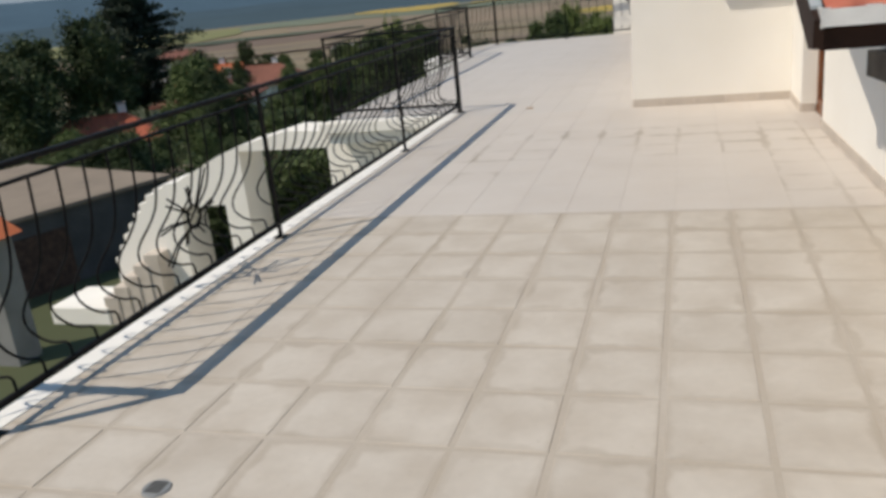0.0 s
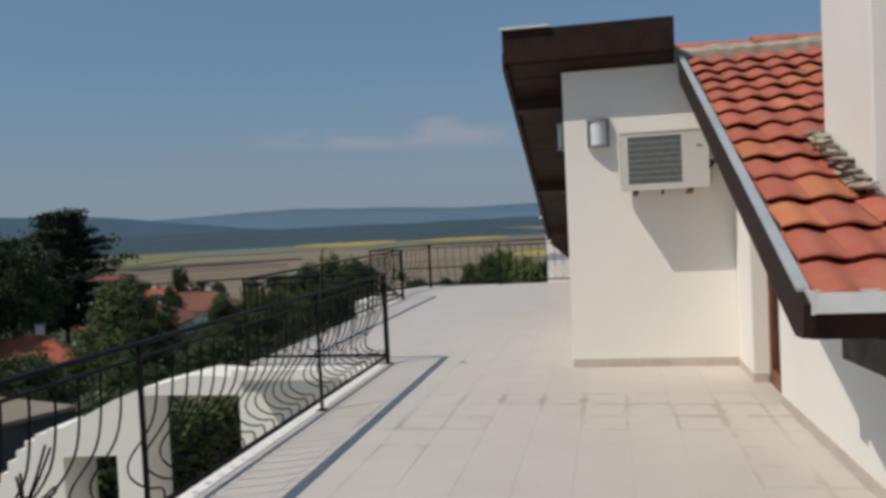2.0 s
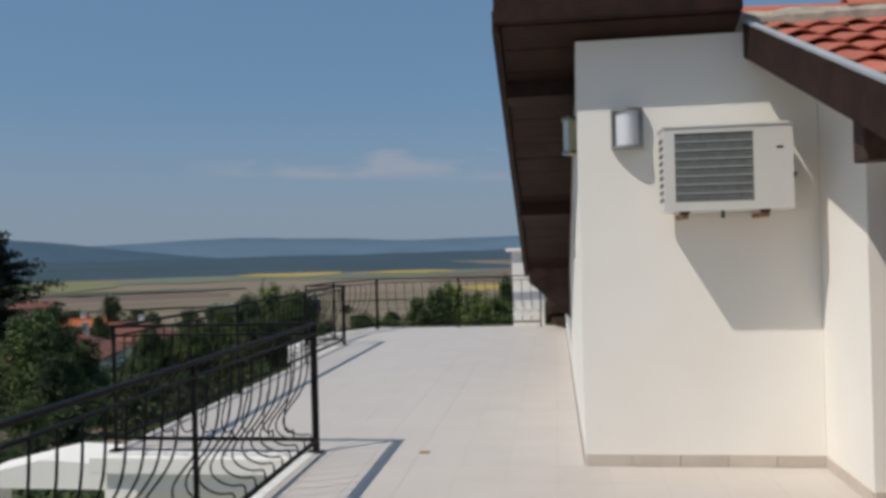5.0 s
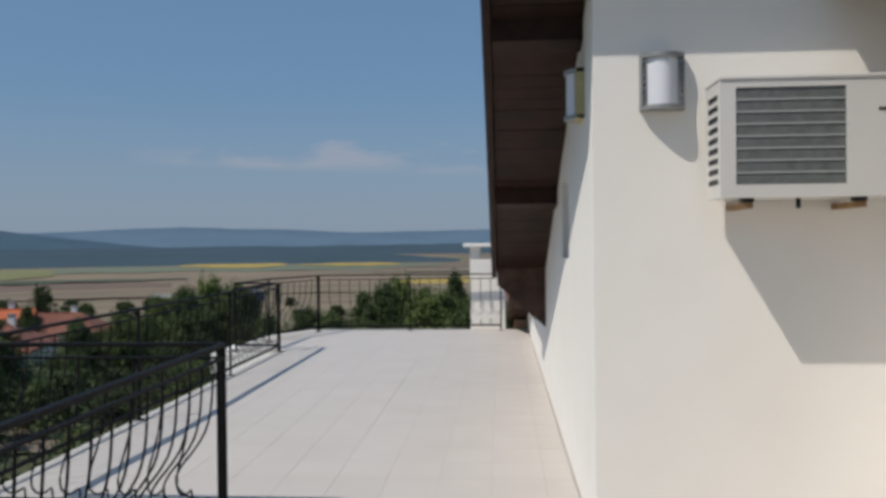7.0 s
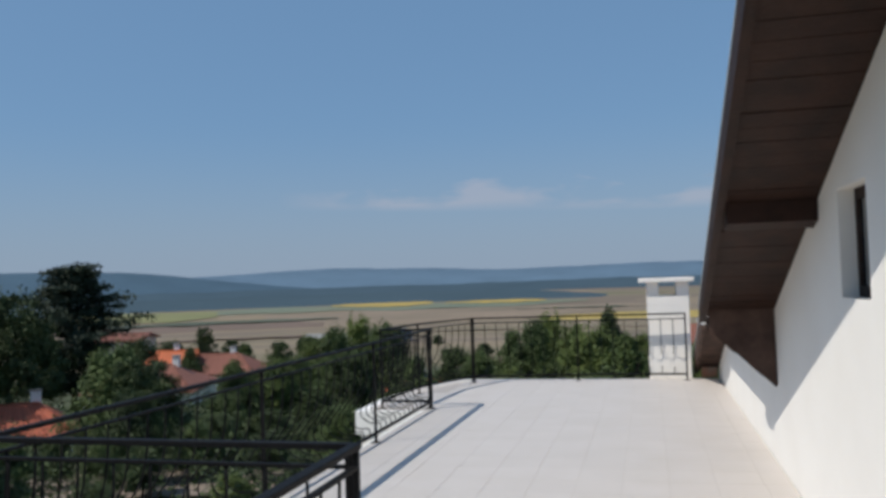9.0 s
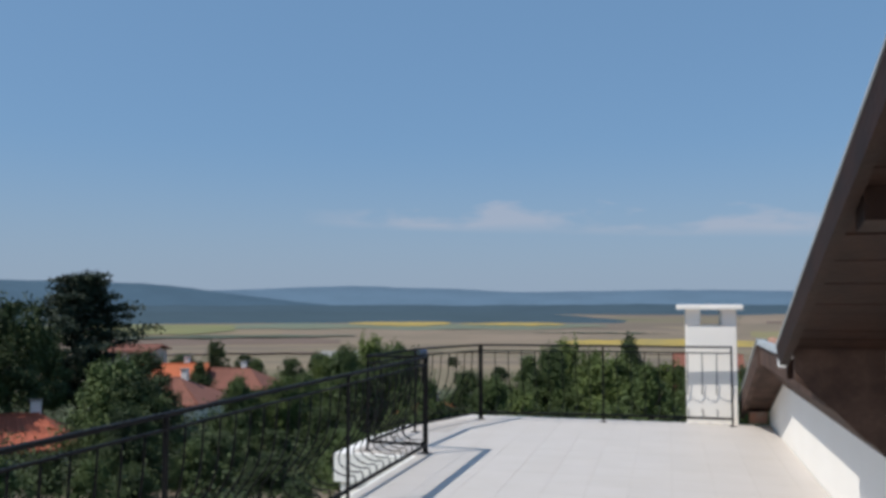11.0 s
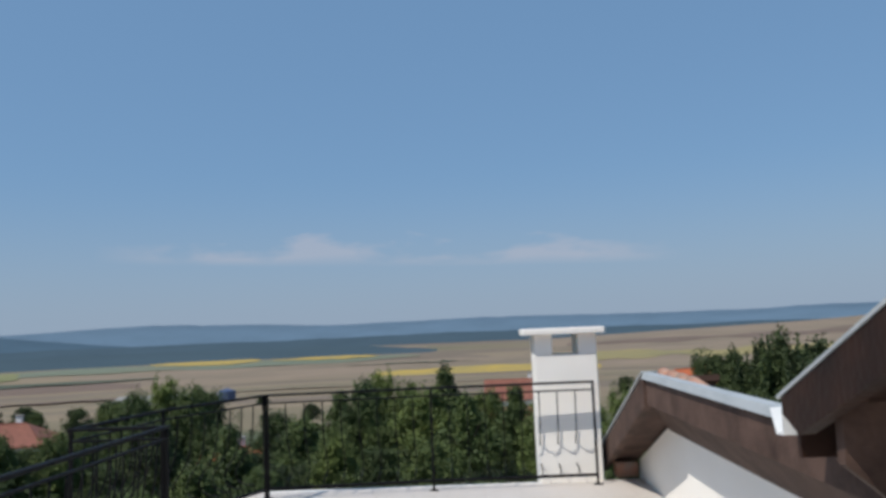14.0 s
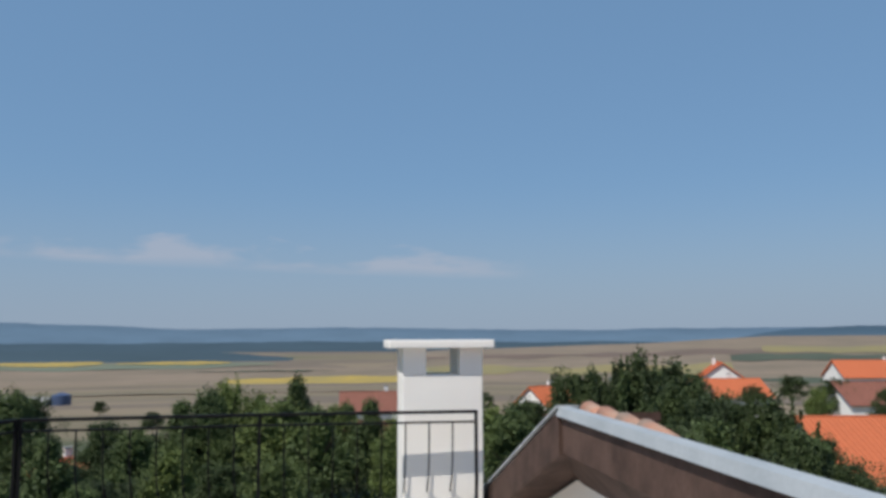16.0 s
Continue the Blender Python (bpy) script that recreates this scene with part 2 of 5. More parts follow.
def cylinder(bm, p, q, r0, r1, sides=10):
    p, q = Vector(p), Vector(q)
    d = (q - p).normalized()
    u = d.orthogonal().normalized()
    w = d.cross(u)
    ra, rb = [[bm.verts.new(c + r * (math.cos(a) * u + math.sin(a) * w)) for a in (math.tau * k / sides for k in range(sides))] for c, r in ((p, r0), (q, r1))]
    for k in range(sides):
        bm.faces.new((ra[k], ra[(k + 1) % sides], rb[(k + 1) % sides], rb[k]))
    bm.faces.new(ra[::-1]), bm.faces.new(rb)
    return bm


# ---- roof planes ----
def south(y):
    return 1.24 + 0.369 * (y - 4.8)


def north(y):
    return 3.35 - 0.37 * (y - 10.1)


# ---- house walls ----
wall_front = part("wall_front", prism([(-0.155, -0.6), (1.55, -0.6), (1.55, 3.16), (-0.155, 3.16)], "y", 10.10, 10.35), WHITE)
tagged(wall_front, "cream white rendered wall under the dark eave", "wall", kind="structure")
# the long side wall, with its little window let in
WY0, WY1, WZ0, WZ1 = 11.80, 12.42, 1.52, 2.12
bm = bmesh.new()
SX0, SX1 = -0.152, 0.12
for o in ([(10.355, -0.6), (WY0, -0.6), (WY0, north(WY0) - 0.175), (10.355, north(10.355) - 0.175)],
          [(WY0, -0.6), (WY1, -0.6), (WY1, WZ0), (WY0, WZ0)],
          [(WY0, WZ1), (WY1, WZ1), (WY1, north(WY1) - 0.175), (WY0, north(WY0) - 0.175)],
          [(WY1, -0.6), (20.05, -0.6), (20.05, 0.67), (15.2, 0.69), (15.2, north(15.2) - 0.175), (WY1, north(WY1) - 0.175)],
          [(20.05, -0.6), (21.55, -0.6), (21.55, 0.15), (20.05, 0.67)]):
    tmp = prism(o, "x", SX0, SX1)
    me = bpy.data.meshes.new("tmp")
    tmp.to_mesh(me)
    tmp.free()
    bm.from_mesh(me)
    bpy.data.meshes.remove(me)
wall_side = tagged(part("wall_side", bm, WHITE), "long white rendered side wall along the terrace", "wall", kind="structure")
window = thing("window_1", "small recessed window with dark brown frame", "window", kind="structure")
bm = bmesh.new()
for b in ((WY0, WY0 + 0.06, WZ0, WZ1), (WY1 - 0.06, WY1, WZ0, WZ1), (WY0 + 0.06, WY1 - 0.06, WZ0, WZ0 + 0.06), (WY0 + 0.06, WY1 - 0.06, WZ1 - 0.06, WZ1)):
    put_box(bm, -0.064, 0.0, b[0], b[1], b[2], b[3])
part("window_frame", bm, TIMBER, window)
part("pane", box(-0.05, -0.04, WY0 + 0.06, WY1 - 0.06, WZ0 + 0.06, WZ1 - 0.06), GLASSY, window)

wall_return = part("wall_return", prism([(9.20, -0.6), (10.348, -0.6), (10.348, south(10.1) - 0.12), (9.20, south(9.20) - 0.12)], "x", 1.552, 1.80), WHITE)
tagged(wall_return, "white rendered wall beside the terrace door", "wall", kind="structure")
def right_x(y):
    return 1.625 + 0.030 * (8.33 - y)

bm = prism([(-3.0, -0.6), (8.33, -0.6), (8.33, south(8.33) - 0.17), (4.9, south(4.9) - 0.17), (4.89, 1.02), (-3.0, 1.02)], "x", 0.0, 0.24)
for v in bm.verts:
    v.co.x += right_x(v.co.y)
wall_right = part("wall_right", bm, WHITE)
tagged(wall_right, "low white rendered wall under the tiled roof", "wall", kind="structure")
lintel = part("wall_lintel", prism([(8.332, 2.05), (9.198, 2.05), (9.198, south(9.2) - 0.17), (8.332, south(8.33) - 0.17)], "x", 1.66, 1.86), WHITE)
tagged(lintel, "white rendered lintel over the terrace door", "wall", kind="structure")
inner = part("wall_back", box(5.2, 5.4, -3.0, 21.5, -0.6, 1.0), WHITE)
tagged(inner, "plain white far wall of the house", "wall", kind="structure")

door = thing("door_1", "brown varnished wooden terrace door with glass pane", "door", kind="structure")
bm = bmesh.new()
for y0, y1, z0, z1 in ((8.334, 8.43, 0.0, 2.04), (9.10, 9.196, 0.0, 2.04), (8.43, 9.10, 0.0, 0.14), (8.43, 9.10, 1.94, 2.04)):
    put_box(bm, 1.69, 1.77, y0, y1, z0, z1, 0.006)
part("door_frame", bm, DOORWOOD, door)
part("pane", box(1.725, 1.735, 8.43, 9.10, 0.14, 1.94), GLASSY, door)
bm = bmesh.new()
cylinder(bm, (1.69, 8.40, 1.02), (1.64, 8.40, 1.02), 0.009, 0.009)
cylinder(bm, (1.645, 8.40, 1.02), (1.645, 8.52, 1.02), 0.009, 0.008)
part("door_handle", bm, STEEL, door)

# stone skirting, piece by piece
skirting = thing("skirting", "beige stone skirting tiles along the house wall", "skirting", kind="structure")
def skirt_run(p, q):
    p, q = Vector(p), Vector(q)
    n = max(1, round((q - p).length / 0.366))
    d = (q - p) / n
    nrm = Vector((d.y, -d.x, 0)).normalized()
    for i in range(n):
        a, b = p + d * i + d.normalized() * 0.002, p + d * (i + 1) - d.normalized() * 0.002
        bm = bmesh.new()
        vs = [bm.verts.new(c) for c in (a, b, b + nrm * 0.012, a + nrm * 0.012)]
        top = [bm.verts.new(v.co + Vector((0, 0, 0.085))) for v in vs]
        bm.faces.new(vs[::-1]), bm.faces.new(top)
        for k in range(4):
            bm.faces.new((vs[k], vs[(k + 1) % 4], top[(k + 1) % 4], top[k]))
        part("skirting_tile", bm, SKIRT, skirting)
skirt_run((-0.155, 10.10, 0), (1.55, 10.10, 0))
skirt_run((1.552, 10.088, 0), (1.552, 9.20, 0))
skirt_run((1.552, 9.20, 0), (1.68, 9.20, 0))
skirt_run((right_x(8.33), 8.33, 0), (right_x(1.0), 1.0, 0))

# ---- roofs ----
roof_south = thing("roof_south", "red clay pantile roof with dark timber verge board", "roof", kind="structure")
part("roof_deck", prism([(4.86, south(4.86) - 0.10), (10.3, south(10.3) - 0.10), (10.3, south(10.3) - 0.02), (4.86, south(4.86) - 0.02)], "x", 1.12, 5.4), OLDTIMBER, roof_south)
part("verge_board", prism([(4.74, south(4.74) - 0.12), (4.9, south(4.9) - 0.19), (10.096, south(10.096) - 0.22), (10.096, south(10.096) + 0.03), (4.72, south(4.72) + 0.03)], "x", 1.05, 1.10), TIMBER, roof_south)
part("verge_flashing", prism([(4.83, south(4.83) + 0.034), (10.096, south(10.096) + 0.034), (10.096, south(10.096) + 0.05), (4.83, south(4.83) + 0.05)], "x", 1.047, 1.100), METAL, roof_south, "grey galvanised verge flashing")
part("eave_board", box(1.10, 5.4, 4.83, 4.87, 1.08, 1.20), TIMBER, roof_south)
for y in (5.80, 8.02):
    part("purlin_end", box(1.13, 1.70, y, y + 0.16, south(y) - 0.42, south(y) - 0.105, 0.012), OLDTIMBER, roof_south, "weathered brown purlin end")
beam = part("wall_beam", prism([(0.4, 1.05), (6.3, 0.735), (6.3, 0.90), (0.4, 1.34)], "x", 1.59, 1.88), GREYTIMBER, None)
tagged(beam, "weathered grey-brown beam along the low wall", "beam", kind="structure")
part("beam_capping", prism([(0.4, 1.343), (5.05, 0.997), (5.05, 1.02), (0.4, 1.366)], "x", 1.60, 1.90), CAPMETAL, beam, "pale capping strip")
# gutter with an open box section
gutter = thing("gutter", "pale plastic box gutter along the tiled eave", "gutter", kind="structure")
bm = bmesh.new()
put_box(bm, 1.09, 5.4, 4.70, 4.712, 1.205, 1.29)
put_box(bm, 1.09, 5.4, 4.712, 4.815, 1.205, 1.217)
put_box(bm, 1.09, 5.4, 4.815, 4.827, 1.205, 1.29)
part("trough", bm, GUTTER, gutter)
part("end_cap", box(1.08, 1.09, 4.698, 4.829, 1.20, 1.296), GUTTER, gutter)

# pantiles
def pantile_mesh(material):
    bm = bmesh.new()
    n, w, l, t = 8, 0.245, 0.46, 0.014
    rows = []
    for j, (y, lift) in enumerate(((0.0, 0.024), (0.06, 0.023), (l, 0.0))):
        up, dn = [], []
        for i in range(n + 1):
            u = i / n
            z = 0.019 * math.cos(math.tau * (u - 0.36)) + 0.026
            y2 = y - (0.02 * math.cos(math.tau * (u - 0.36)) if j == 0 else 0)
            up.append(bm.verts.new((u * w, y2, z + lift + t)))
            dn.append(bm.verts.new((u * w, y2, z + lift)))
        rows.append((up, dn))
    for (ua, da), (ub, db) in zip(rows, rows[1:]):
        for i in range(n):
            bm.faces.new((ua[i], ua[i + 1], ub[i + 1], ub[i]))
            bm.faces.new((da[i + 1], da[i], db[i], db[i + 1]))
    u, d = rows[0]
    for i in range(n):
        bm.faces.new((d[i], d[i + 1], u[i + 1], u[i]))
    return mesh_of("pantile", bm, material, True)

pantiles = [pantile_mesh(CLAY), pantile_mesh(PALECLAY)]
PITCH = math.atan(0.369)
rng = random.Random(4)
STACK = (1.70, 2.75, 5.98, 7.0)
for r in range(14):
    for c in range(17):
        x, s = 1.13 + 0.228 * c, -0.06 + 0.40 * r
        y = 4.84 + s * math.cos(PITCH)
        if STACK[0] - 0.16 < x < STACK[1] - 0.1 and STACK[2] - 0.3 < y < STACK[3] - 0.1:
            continue
        ob = new("roof_tile", pantiles[(r, c) in ((3, 1), (3, 2), (7, 4), (5, 6), (10, 3)) or rng.random() < 0.03])
        ob.parent = roof_south
        ob.matrix_basis = pose(x + rng.uniform(-0.006, 0.006), y, south(4.84) + s * math.sin(PITCH) - 0.02 + rng.uniform(0, 0.008), math.degrees(PITCH) - 2.5 + rng.uniform(-0.8, 0.8), rng.uniform(-1, 1), rng.uniform(-1.2, 1.2))
# ridge caps on mortar
bm = bmesh.new()
mortar = [[bm.verts.new((1.0 + 0.06 * i, y + 0.012 * noise.noise(Vector((i * 0.5, y * 9, 0))), z + 0.016 * noise.noise(Vector((i * 0.37, z * 7, 4))))) for y, z in ((10.10, 3.15), (10.105, 3.27), (10.19, 3.335), (10.40, 3.335), (10.46, 3.16))] for i in range(74)]
for p, q in zip(mortar, mortar[1:]):
    for k in range(4):
        bm.faces.new((p[k], p[k + 1], q[k + 1], q[k]))
bmesh.ops.recalc_face_normals(bm, faces=bm.faces)
part("ridge_mortar", bm, MORTAR, roof_south, "rough grey mortar under the ridge tiles")
for i in range(11):
    bm = bmesh.new()
    x0 = 1.02 + 0.39 * i
    tip, drop = 0.012 * math.sin(i * 2.3), 0.010 * math.sin(i * 4.1)
    ra = []
    for x, r in ((x0, 0.125), (x0 + 0.43, 0.108)):
        for rr in (r, r - 0.014):
            ra.append([bm.verts.new((x, 10.29 + tip + rr * math.cos(a), 3.315 + drop + 0.62 * rr * math.sin(a))) for a in (math.pi * k / 8 for k in range(9))])
    for k in range(8):
        bm.faces.new((ra[0][k], ra[0][k + 1], ra[2][k + 1], ra[2][k]))
        bm.faces.new((ra[1][k + 1], ra[1][k], ra[3][k], ra[3][k + 1]))
        bm.faces.new((ra[0][k + 1], ra[0][k], ra[1][k], ra[1][k + 1]))
    part("ridge_tile", bm, CLAY, roof_south, smooth=True)

roof_north = thing("roof_north", "dark timber roof slope with wide boarded overhang", "roof", kind="structure")
XE = -0.745
part("fascia", box(XE, 1.0, 9.84, 9.90, 3.26, 3.60, 0.01), TIMBER, roof_north, "dark brown ridge fascia board")
part("fascia_cap", box(XE - 0.02, -0.25, 9.80, 9.98, 3.602, 3.625), CAPMETAL, roof_north, "pale metal capping sheet")
part("ridge_block", prism([(9.902, north(9.9) - 0.06), (10.7, north(10.7) - 0.055), (9.902, 3.585)], "x", XE + 0.02, 1.0), TIMBER, roof_north)
part("roof_deck", prism([(9.902, north(9.902) - 0.12), (15.34, north(15.34) - 0.12), (15.34, north(15.34) - 0.07), (9.902, north(9.902) - 0.07)], "x", XE + 0.04, 1.0), OLDTIMBER, roof_north)
part("roof_deck_inner", prism([(10.2, north(10.2) - 0.12), (15.35, north(15.35) - 0.12), (15.35, north(15.35) - 0.07), (10.2, north(10.2) - 0.07)], "x", 1.003, 5.4), OLDTIMBER, roof_north)
# soffit boards across the overhang
rngb = random.Random(8)
y = 9.91
while y < 15.0:
    d = 0.145
    z = rngb.uniform(-0.004, 0.003)
    part("soffit_board", prism([(y, north(y) - 0.17 + z), (y + d - 0.006, north(y + d - 0.006) - 0.17 + z), (y + d - 0.006, north(y + d - 0.006) - 0.145 + z), (y, north(y) - 0.145 + z)], "x", XE + 0.05, -0.156 if y > 10.1 else 1.0), TIMBER, roof_north)
    y += d
part("verge_board", prism([(9.902, north(9.902) - 0.22), (15.22, north(15.22) - 0.22), (15.37, north(15.37) - 0.11), (15.37, north(15.37) - 0.05), (9.902, north(9.902) - 0.05)], "x", XE - 0.014, XE + 0.04), TIMBER, roof_north)
part("verge_flashing", prism([(10.0, north(10.0) - 0.048), (15.40, north(15.40) - 0.048), (15.40, north(15.40) - 0.034), (10.0, north(10.0) - 0.034)], "x", XE - 0.02, XE + 0.10), METAL, roof_north, "grey galvanised verge flashing")
for y in (12.95, 10.6):
    part("purlin", prism([(y, north(y) - 0.31), (y + 0.16, north(y + 0.16) - 0.29), (y + 0.16, north(y + 0.16) - 0.176), (y, north(y) - 0.176)], "x", XE + 0.05, -0.156), TIMBER, roof_north)
part("eave_fascia", box(XE + 0.05, 5.3, 15.385, 15.415, 1.13, 1.27), TIMBER, roof_north)
part("eave_board", prism([(XE + 0.05, 1.16), (-0.46, 0.96), (-0.30, 0.80), (-0.156, 0.70), (-0.156, 1.44), (XE + 0.05, 1.44)], "y", 15.02, 15.08), OLDTIMBER, roof_north, "dark board closing the eave")
# field of clay tiles on the hidden north slope
def tile_field(x0, x1, y0, y1, zf, w=0.23, l=0.4):
    bm = bmesh.new()
    n = int((x1 - x0) / w)
    m = int((y1 - y0) / l)
    for j in range(m):
        for i in range(n):
            ya, yb = y0 + j * l, y0 + (j + 1) * l + 0.03
            pr = []
            for k in range(5):
                u = k / 4
                dz = 0.028 * math.cos(math.tau * (u - 0.3)) + 0.03
                x = x0 + (i + u) * w
                pr.append((bm.verts.new((x, ya, zf(ya) + dz)), bm.verts.new((x, yb, zf(yb) + dz + 0.025))))
            for a, b in zip(pr, pr[1:]):
                bm.faces.new((a[0], b[0], b[1], a[1]))
    return bm
tagged(part("roof_tile_field", tile_field(XE + 0.14, 5.4, 10.62, 15.22, lambda y: north(y) - 0.085), CLAYFAR, roof_north), kind="stuff")

# lower wing beyond the eave
wing = thing("roof_wing", "low tiled wing roof with grey metal edge flashing", "roof", kind="structure")
part("edge_flashing", prism([(-0.53, 1.188), (-0.515, 1.183), (-0.505, 1.225), (-0.46, 1.232), (-0.46, 1.244), (-0.515, 1.236)], "y", 15.66, 19.15), METAL, wing, "grey galvanised edge flashing")
part("edge_board", prism([(-0.50, 0.98), (-0.45, 0.97), (-0.45, 1.22), (-0.50, 1.21)], "y", 15.09, 19.13), OLDTIMBER, wing)
part("soffit", prism([(-0.45, 1.0), (-0.155, 0.67), (-0.155, 0.70), (-0.45, 1.03)], "y", 15.09, 19.9), OLDTIMBER, wing, "weathered brown soffit boards")
part("roof_deck", prism([(-0.44, 1.13), (5.4, -2.0), (5.4, -1.95), (-0.44, 1.18)], "y", 15.62, 19.15), OLDTIMBER, wing)
part("roof_deck_far", prism([(19.152, 1.20), (21.75, 0.27), (21.75, 0.22), (19.152, 1.15)], "x", -0.44, 0.1), OLDTIMBER, wing)
part("verge_board", prism([(19.13, 0.97), (21.78, 0.02), (21.78, 0.27), (19.13, 1.22)], "x", -0.52, -0.455), OLDTIMBER, wing)
part("verge_soffit", prism([(19.14, 1.02), (21.75, 0.09), (21.75, 0.12), (19.14, 1.05)], "x", -0.452, -0.155), OLDTIMBER, wing, "weathered brown soffit boards")
part("verge_flashing", prism([(19.12, 1.235), (21.80, 0.28), (21.80, 0.295), (19.12, 1.25)], "x", -0.535, -0.40), METAL, wing, "grey galvanised verge flashing")
part("wing_post", box(-0.42, -0.18, 21.45, 21.62, 0.0, 0.16, 0.01), FADED, wing, "worn terracotta post stump")
for i in range(4):
    bm = bmesh.new()
    y0 = 19.0 - 0.29 * i
    z0 = 1.222 - 0.006 * i
    cylinder(bm, (-0.37, y0 + 0.03, z0), (-0.37, y0 - 0.27, z0 - 0.022), 0.058, 0.046, 12)
    part("edge_tile", bm, FADED, wing, "lichen-faded clay edge tile", smooth=True)
field = part("roof_tile_field", tile_field(0.0, 3.3, 0.0, 5.6, lambda y: -0.54 * y), CLAYFAR, wing)
field.matrix_basis = Matrix(((0, 1, 0, -0.36), (1, 0, 0, 15.7), (0, 0, 1, 1.10), (0, 0, 0, 1)))
tagged(field, kind="stuff")
tagged(part("roof_tile_field", tile_field(-0.36, 0.1, 19.3, 21.6, lambda y: 1.17 - 0.358 * (y - 19.15)), CLAYFAR, wing), kind="stuff")
outlet = thing("gutter_end", "white plastic gutter end at the eave", "gutter", kind="structure")
bm = prism([(15.44, 1.205), (15.515, 1.20), (15.57, 1.295), (15.56, 1.295), (15.508, 1.21), (15.45, 1.214), (15.45, 1.30), (15.44, 1.30)], "x", -0.735, 5.3)
part("trough", bm, CAPMETAL, outlet)

# big white stack standing on the tiled roof
stack = thing("roof_stack", "big white rendered chimney stack on the tiled roof", "chimney")
x0, x1, y0, y1 = STACK
part("stack_body", box(x0, x1, y0, y1, 1.3, 4.1, 0.012), WHITE, stack)
part("stack_cap", box(x0 - 0.08, x1 + 0.08, y0 - 0.08, y1 + 0.08, 4.102, 4.2, 0.01), COOLWHITE, stack)
part("lead_flashing", box(x0 + 0.12, x1 + 0.1, y0 - 0.22, y0 - 0.004, south(y0) + 0.03, south(y0) + 0.10, 0.01), METAL, stack, "crumpled grey flashing")
rngm = random.Random(3)
for i in range(10):
    u = i / 9
    bm = bmesh.new()
    bmesh.ops.create_icosphere(bm, subdivisions=2, radius=rngm.uniform(0.03, 0.06))
    for v in bm.verts:
        v.co += noise.noise_vector(v.co * 26 + Vector((i, 0, 0))) * 0.034
        v.co.z *= 0.4
        v.co.y *= 1.9
        v.co += Vector((x0 - 0.05 + rngm.uniform(-0.06, 0.03), y1 - u * 1.05, south(y1 - u * 1.05) + 0.07))
    part("mortar_lump", bm, MORTAR, stack, "broken grey mortar fillet")

# ---- terrace ----
EDGE = [(-2.46, -3.0), (-2.46, 10.42), (-4.16, 10.42), (-4.16, 17.95), (-5.07, 17.95), (-5.07, 19.0), (-4.92, 20.25), (-4.30, 21.42), (-0.16, 21.42), (-0.16, 10.2), (1.9, 10.2), (2.0, -3.0)]
slab = part("terrace_slab", prism(EDGE[::-1], "z", -0.32, -0.0125), COOLWHITE)
tagged(slab, "white painted concrete terrace slab edge", "terrace", kind="structure")
floor = part("floor", prism([(-2.335, -2.9), (1.95, -2.9), (1.70, 5.724), (-2.335, 5.724)], "z", -0.012, -0.0022), GROUT)
floor_bed = part("floor_bed", prism([(-2.335, 5.728), (1.70, 5.728), (1.69, 7.034), (1.688, 10.09), (-0.165, 10.09), (-0.165, 21.30), (-4.24, 21.30), (-4.80, 20.2), (-4.90, 19.0), (-4.90, 18.05), (-4.12, 18.05), (-4.12, 10.55), (-2.335, 10.55)], "z", -0.012, -0.0022), GROUTFAR, floor)
tagged(floor, "tiled terrace floor with dirty sandy joints", "floor", kind="structure")
TX, TY = 0.366, 0.4335
def tile_bm(w, l, t=0.006, b=0.002):
    bm = bmesh.new()
    lo = [bm.verts.new(p) for p in ((0, 0, -t), (w, 0, -t), (w, l, -t), (0, l, -t))]
    mid = [bm.verts.new((v.co.x, v.co.y, -b)) for v in lo]
    hi = [bm.verts.new(p) for p in ((b, b, 0), (w - b, b, 0), (w - b, l - b, 0), (b, l - b, 0))]
    for ra, rb in ((lo, mid), (mid, hi)):
        for k in range(4):
            bm.faces.new((ra[k], ra[(k + 1) % 4], rb[(k + 1) % 4], rb[k]))
    bm.faces.new(hi)
    return bm
tile_meshes = {}
def tile_piece(w, l, material):
    key = (round(w, 3), round(l, 3), material.name)
    if key not in tile_meshes:
        tile_meshes[key] = mesh_of("floor_tile", tile_bm(*key[:2], b=0.002 if material is TILE else 0.001), material)
    return tile_meshes[key]
J = 0.026
def soiled(row, col):
    """Which tiles keep their dirt; the rest of the upper terrace has been washed."""
    if row < 7:
        return True
    if row > 13:
        return False
    chance = 0.95 if col >= 3 else 0.75 if row >= 11 else 0.45 if col <= -4 and row >= 9 else 0.0
    return random.Random(row * 31 + col * 7).random() < chance
rngt = random.Random(11)
def joined(verts, faces, x0, x1, y0, y1, z):
    k = len(verts)
    verts += [(x0, y0, z - 0.005), (x1, y0, z - 0.005), (x1, y1, z - 0.005), (x0, y1, z - 0.005), (x0 + 0.001, y0 + 0.001, z), (x1 - 0.001, y0 + 0.001, z), (x1 - 0.001, y1 - 0.001, z), (x0 + 0.001, y1 - 0.001, z)]
    faces += [(k + 4, k + 5, k + 6, k + 7)] + [(k + a, k + (a + 1) % 4, k + 4 + (a + 1) % 4, k + 4 + a) for a in range(4)]
fv, ff = [], []
ri = -14
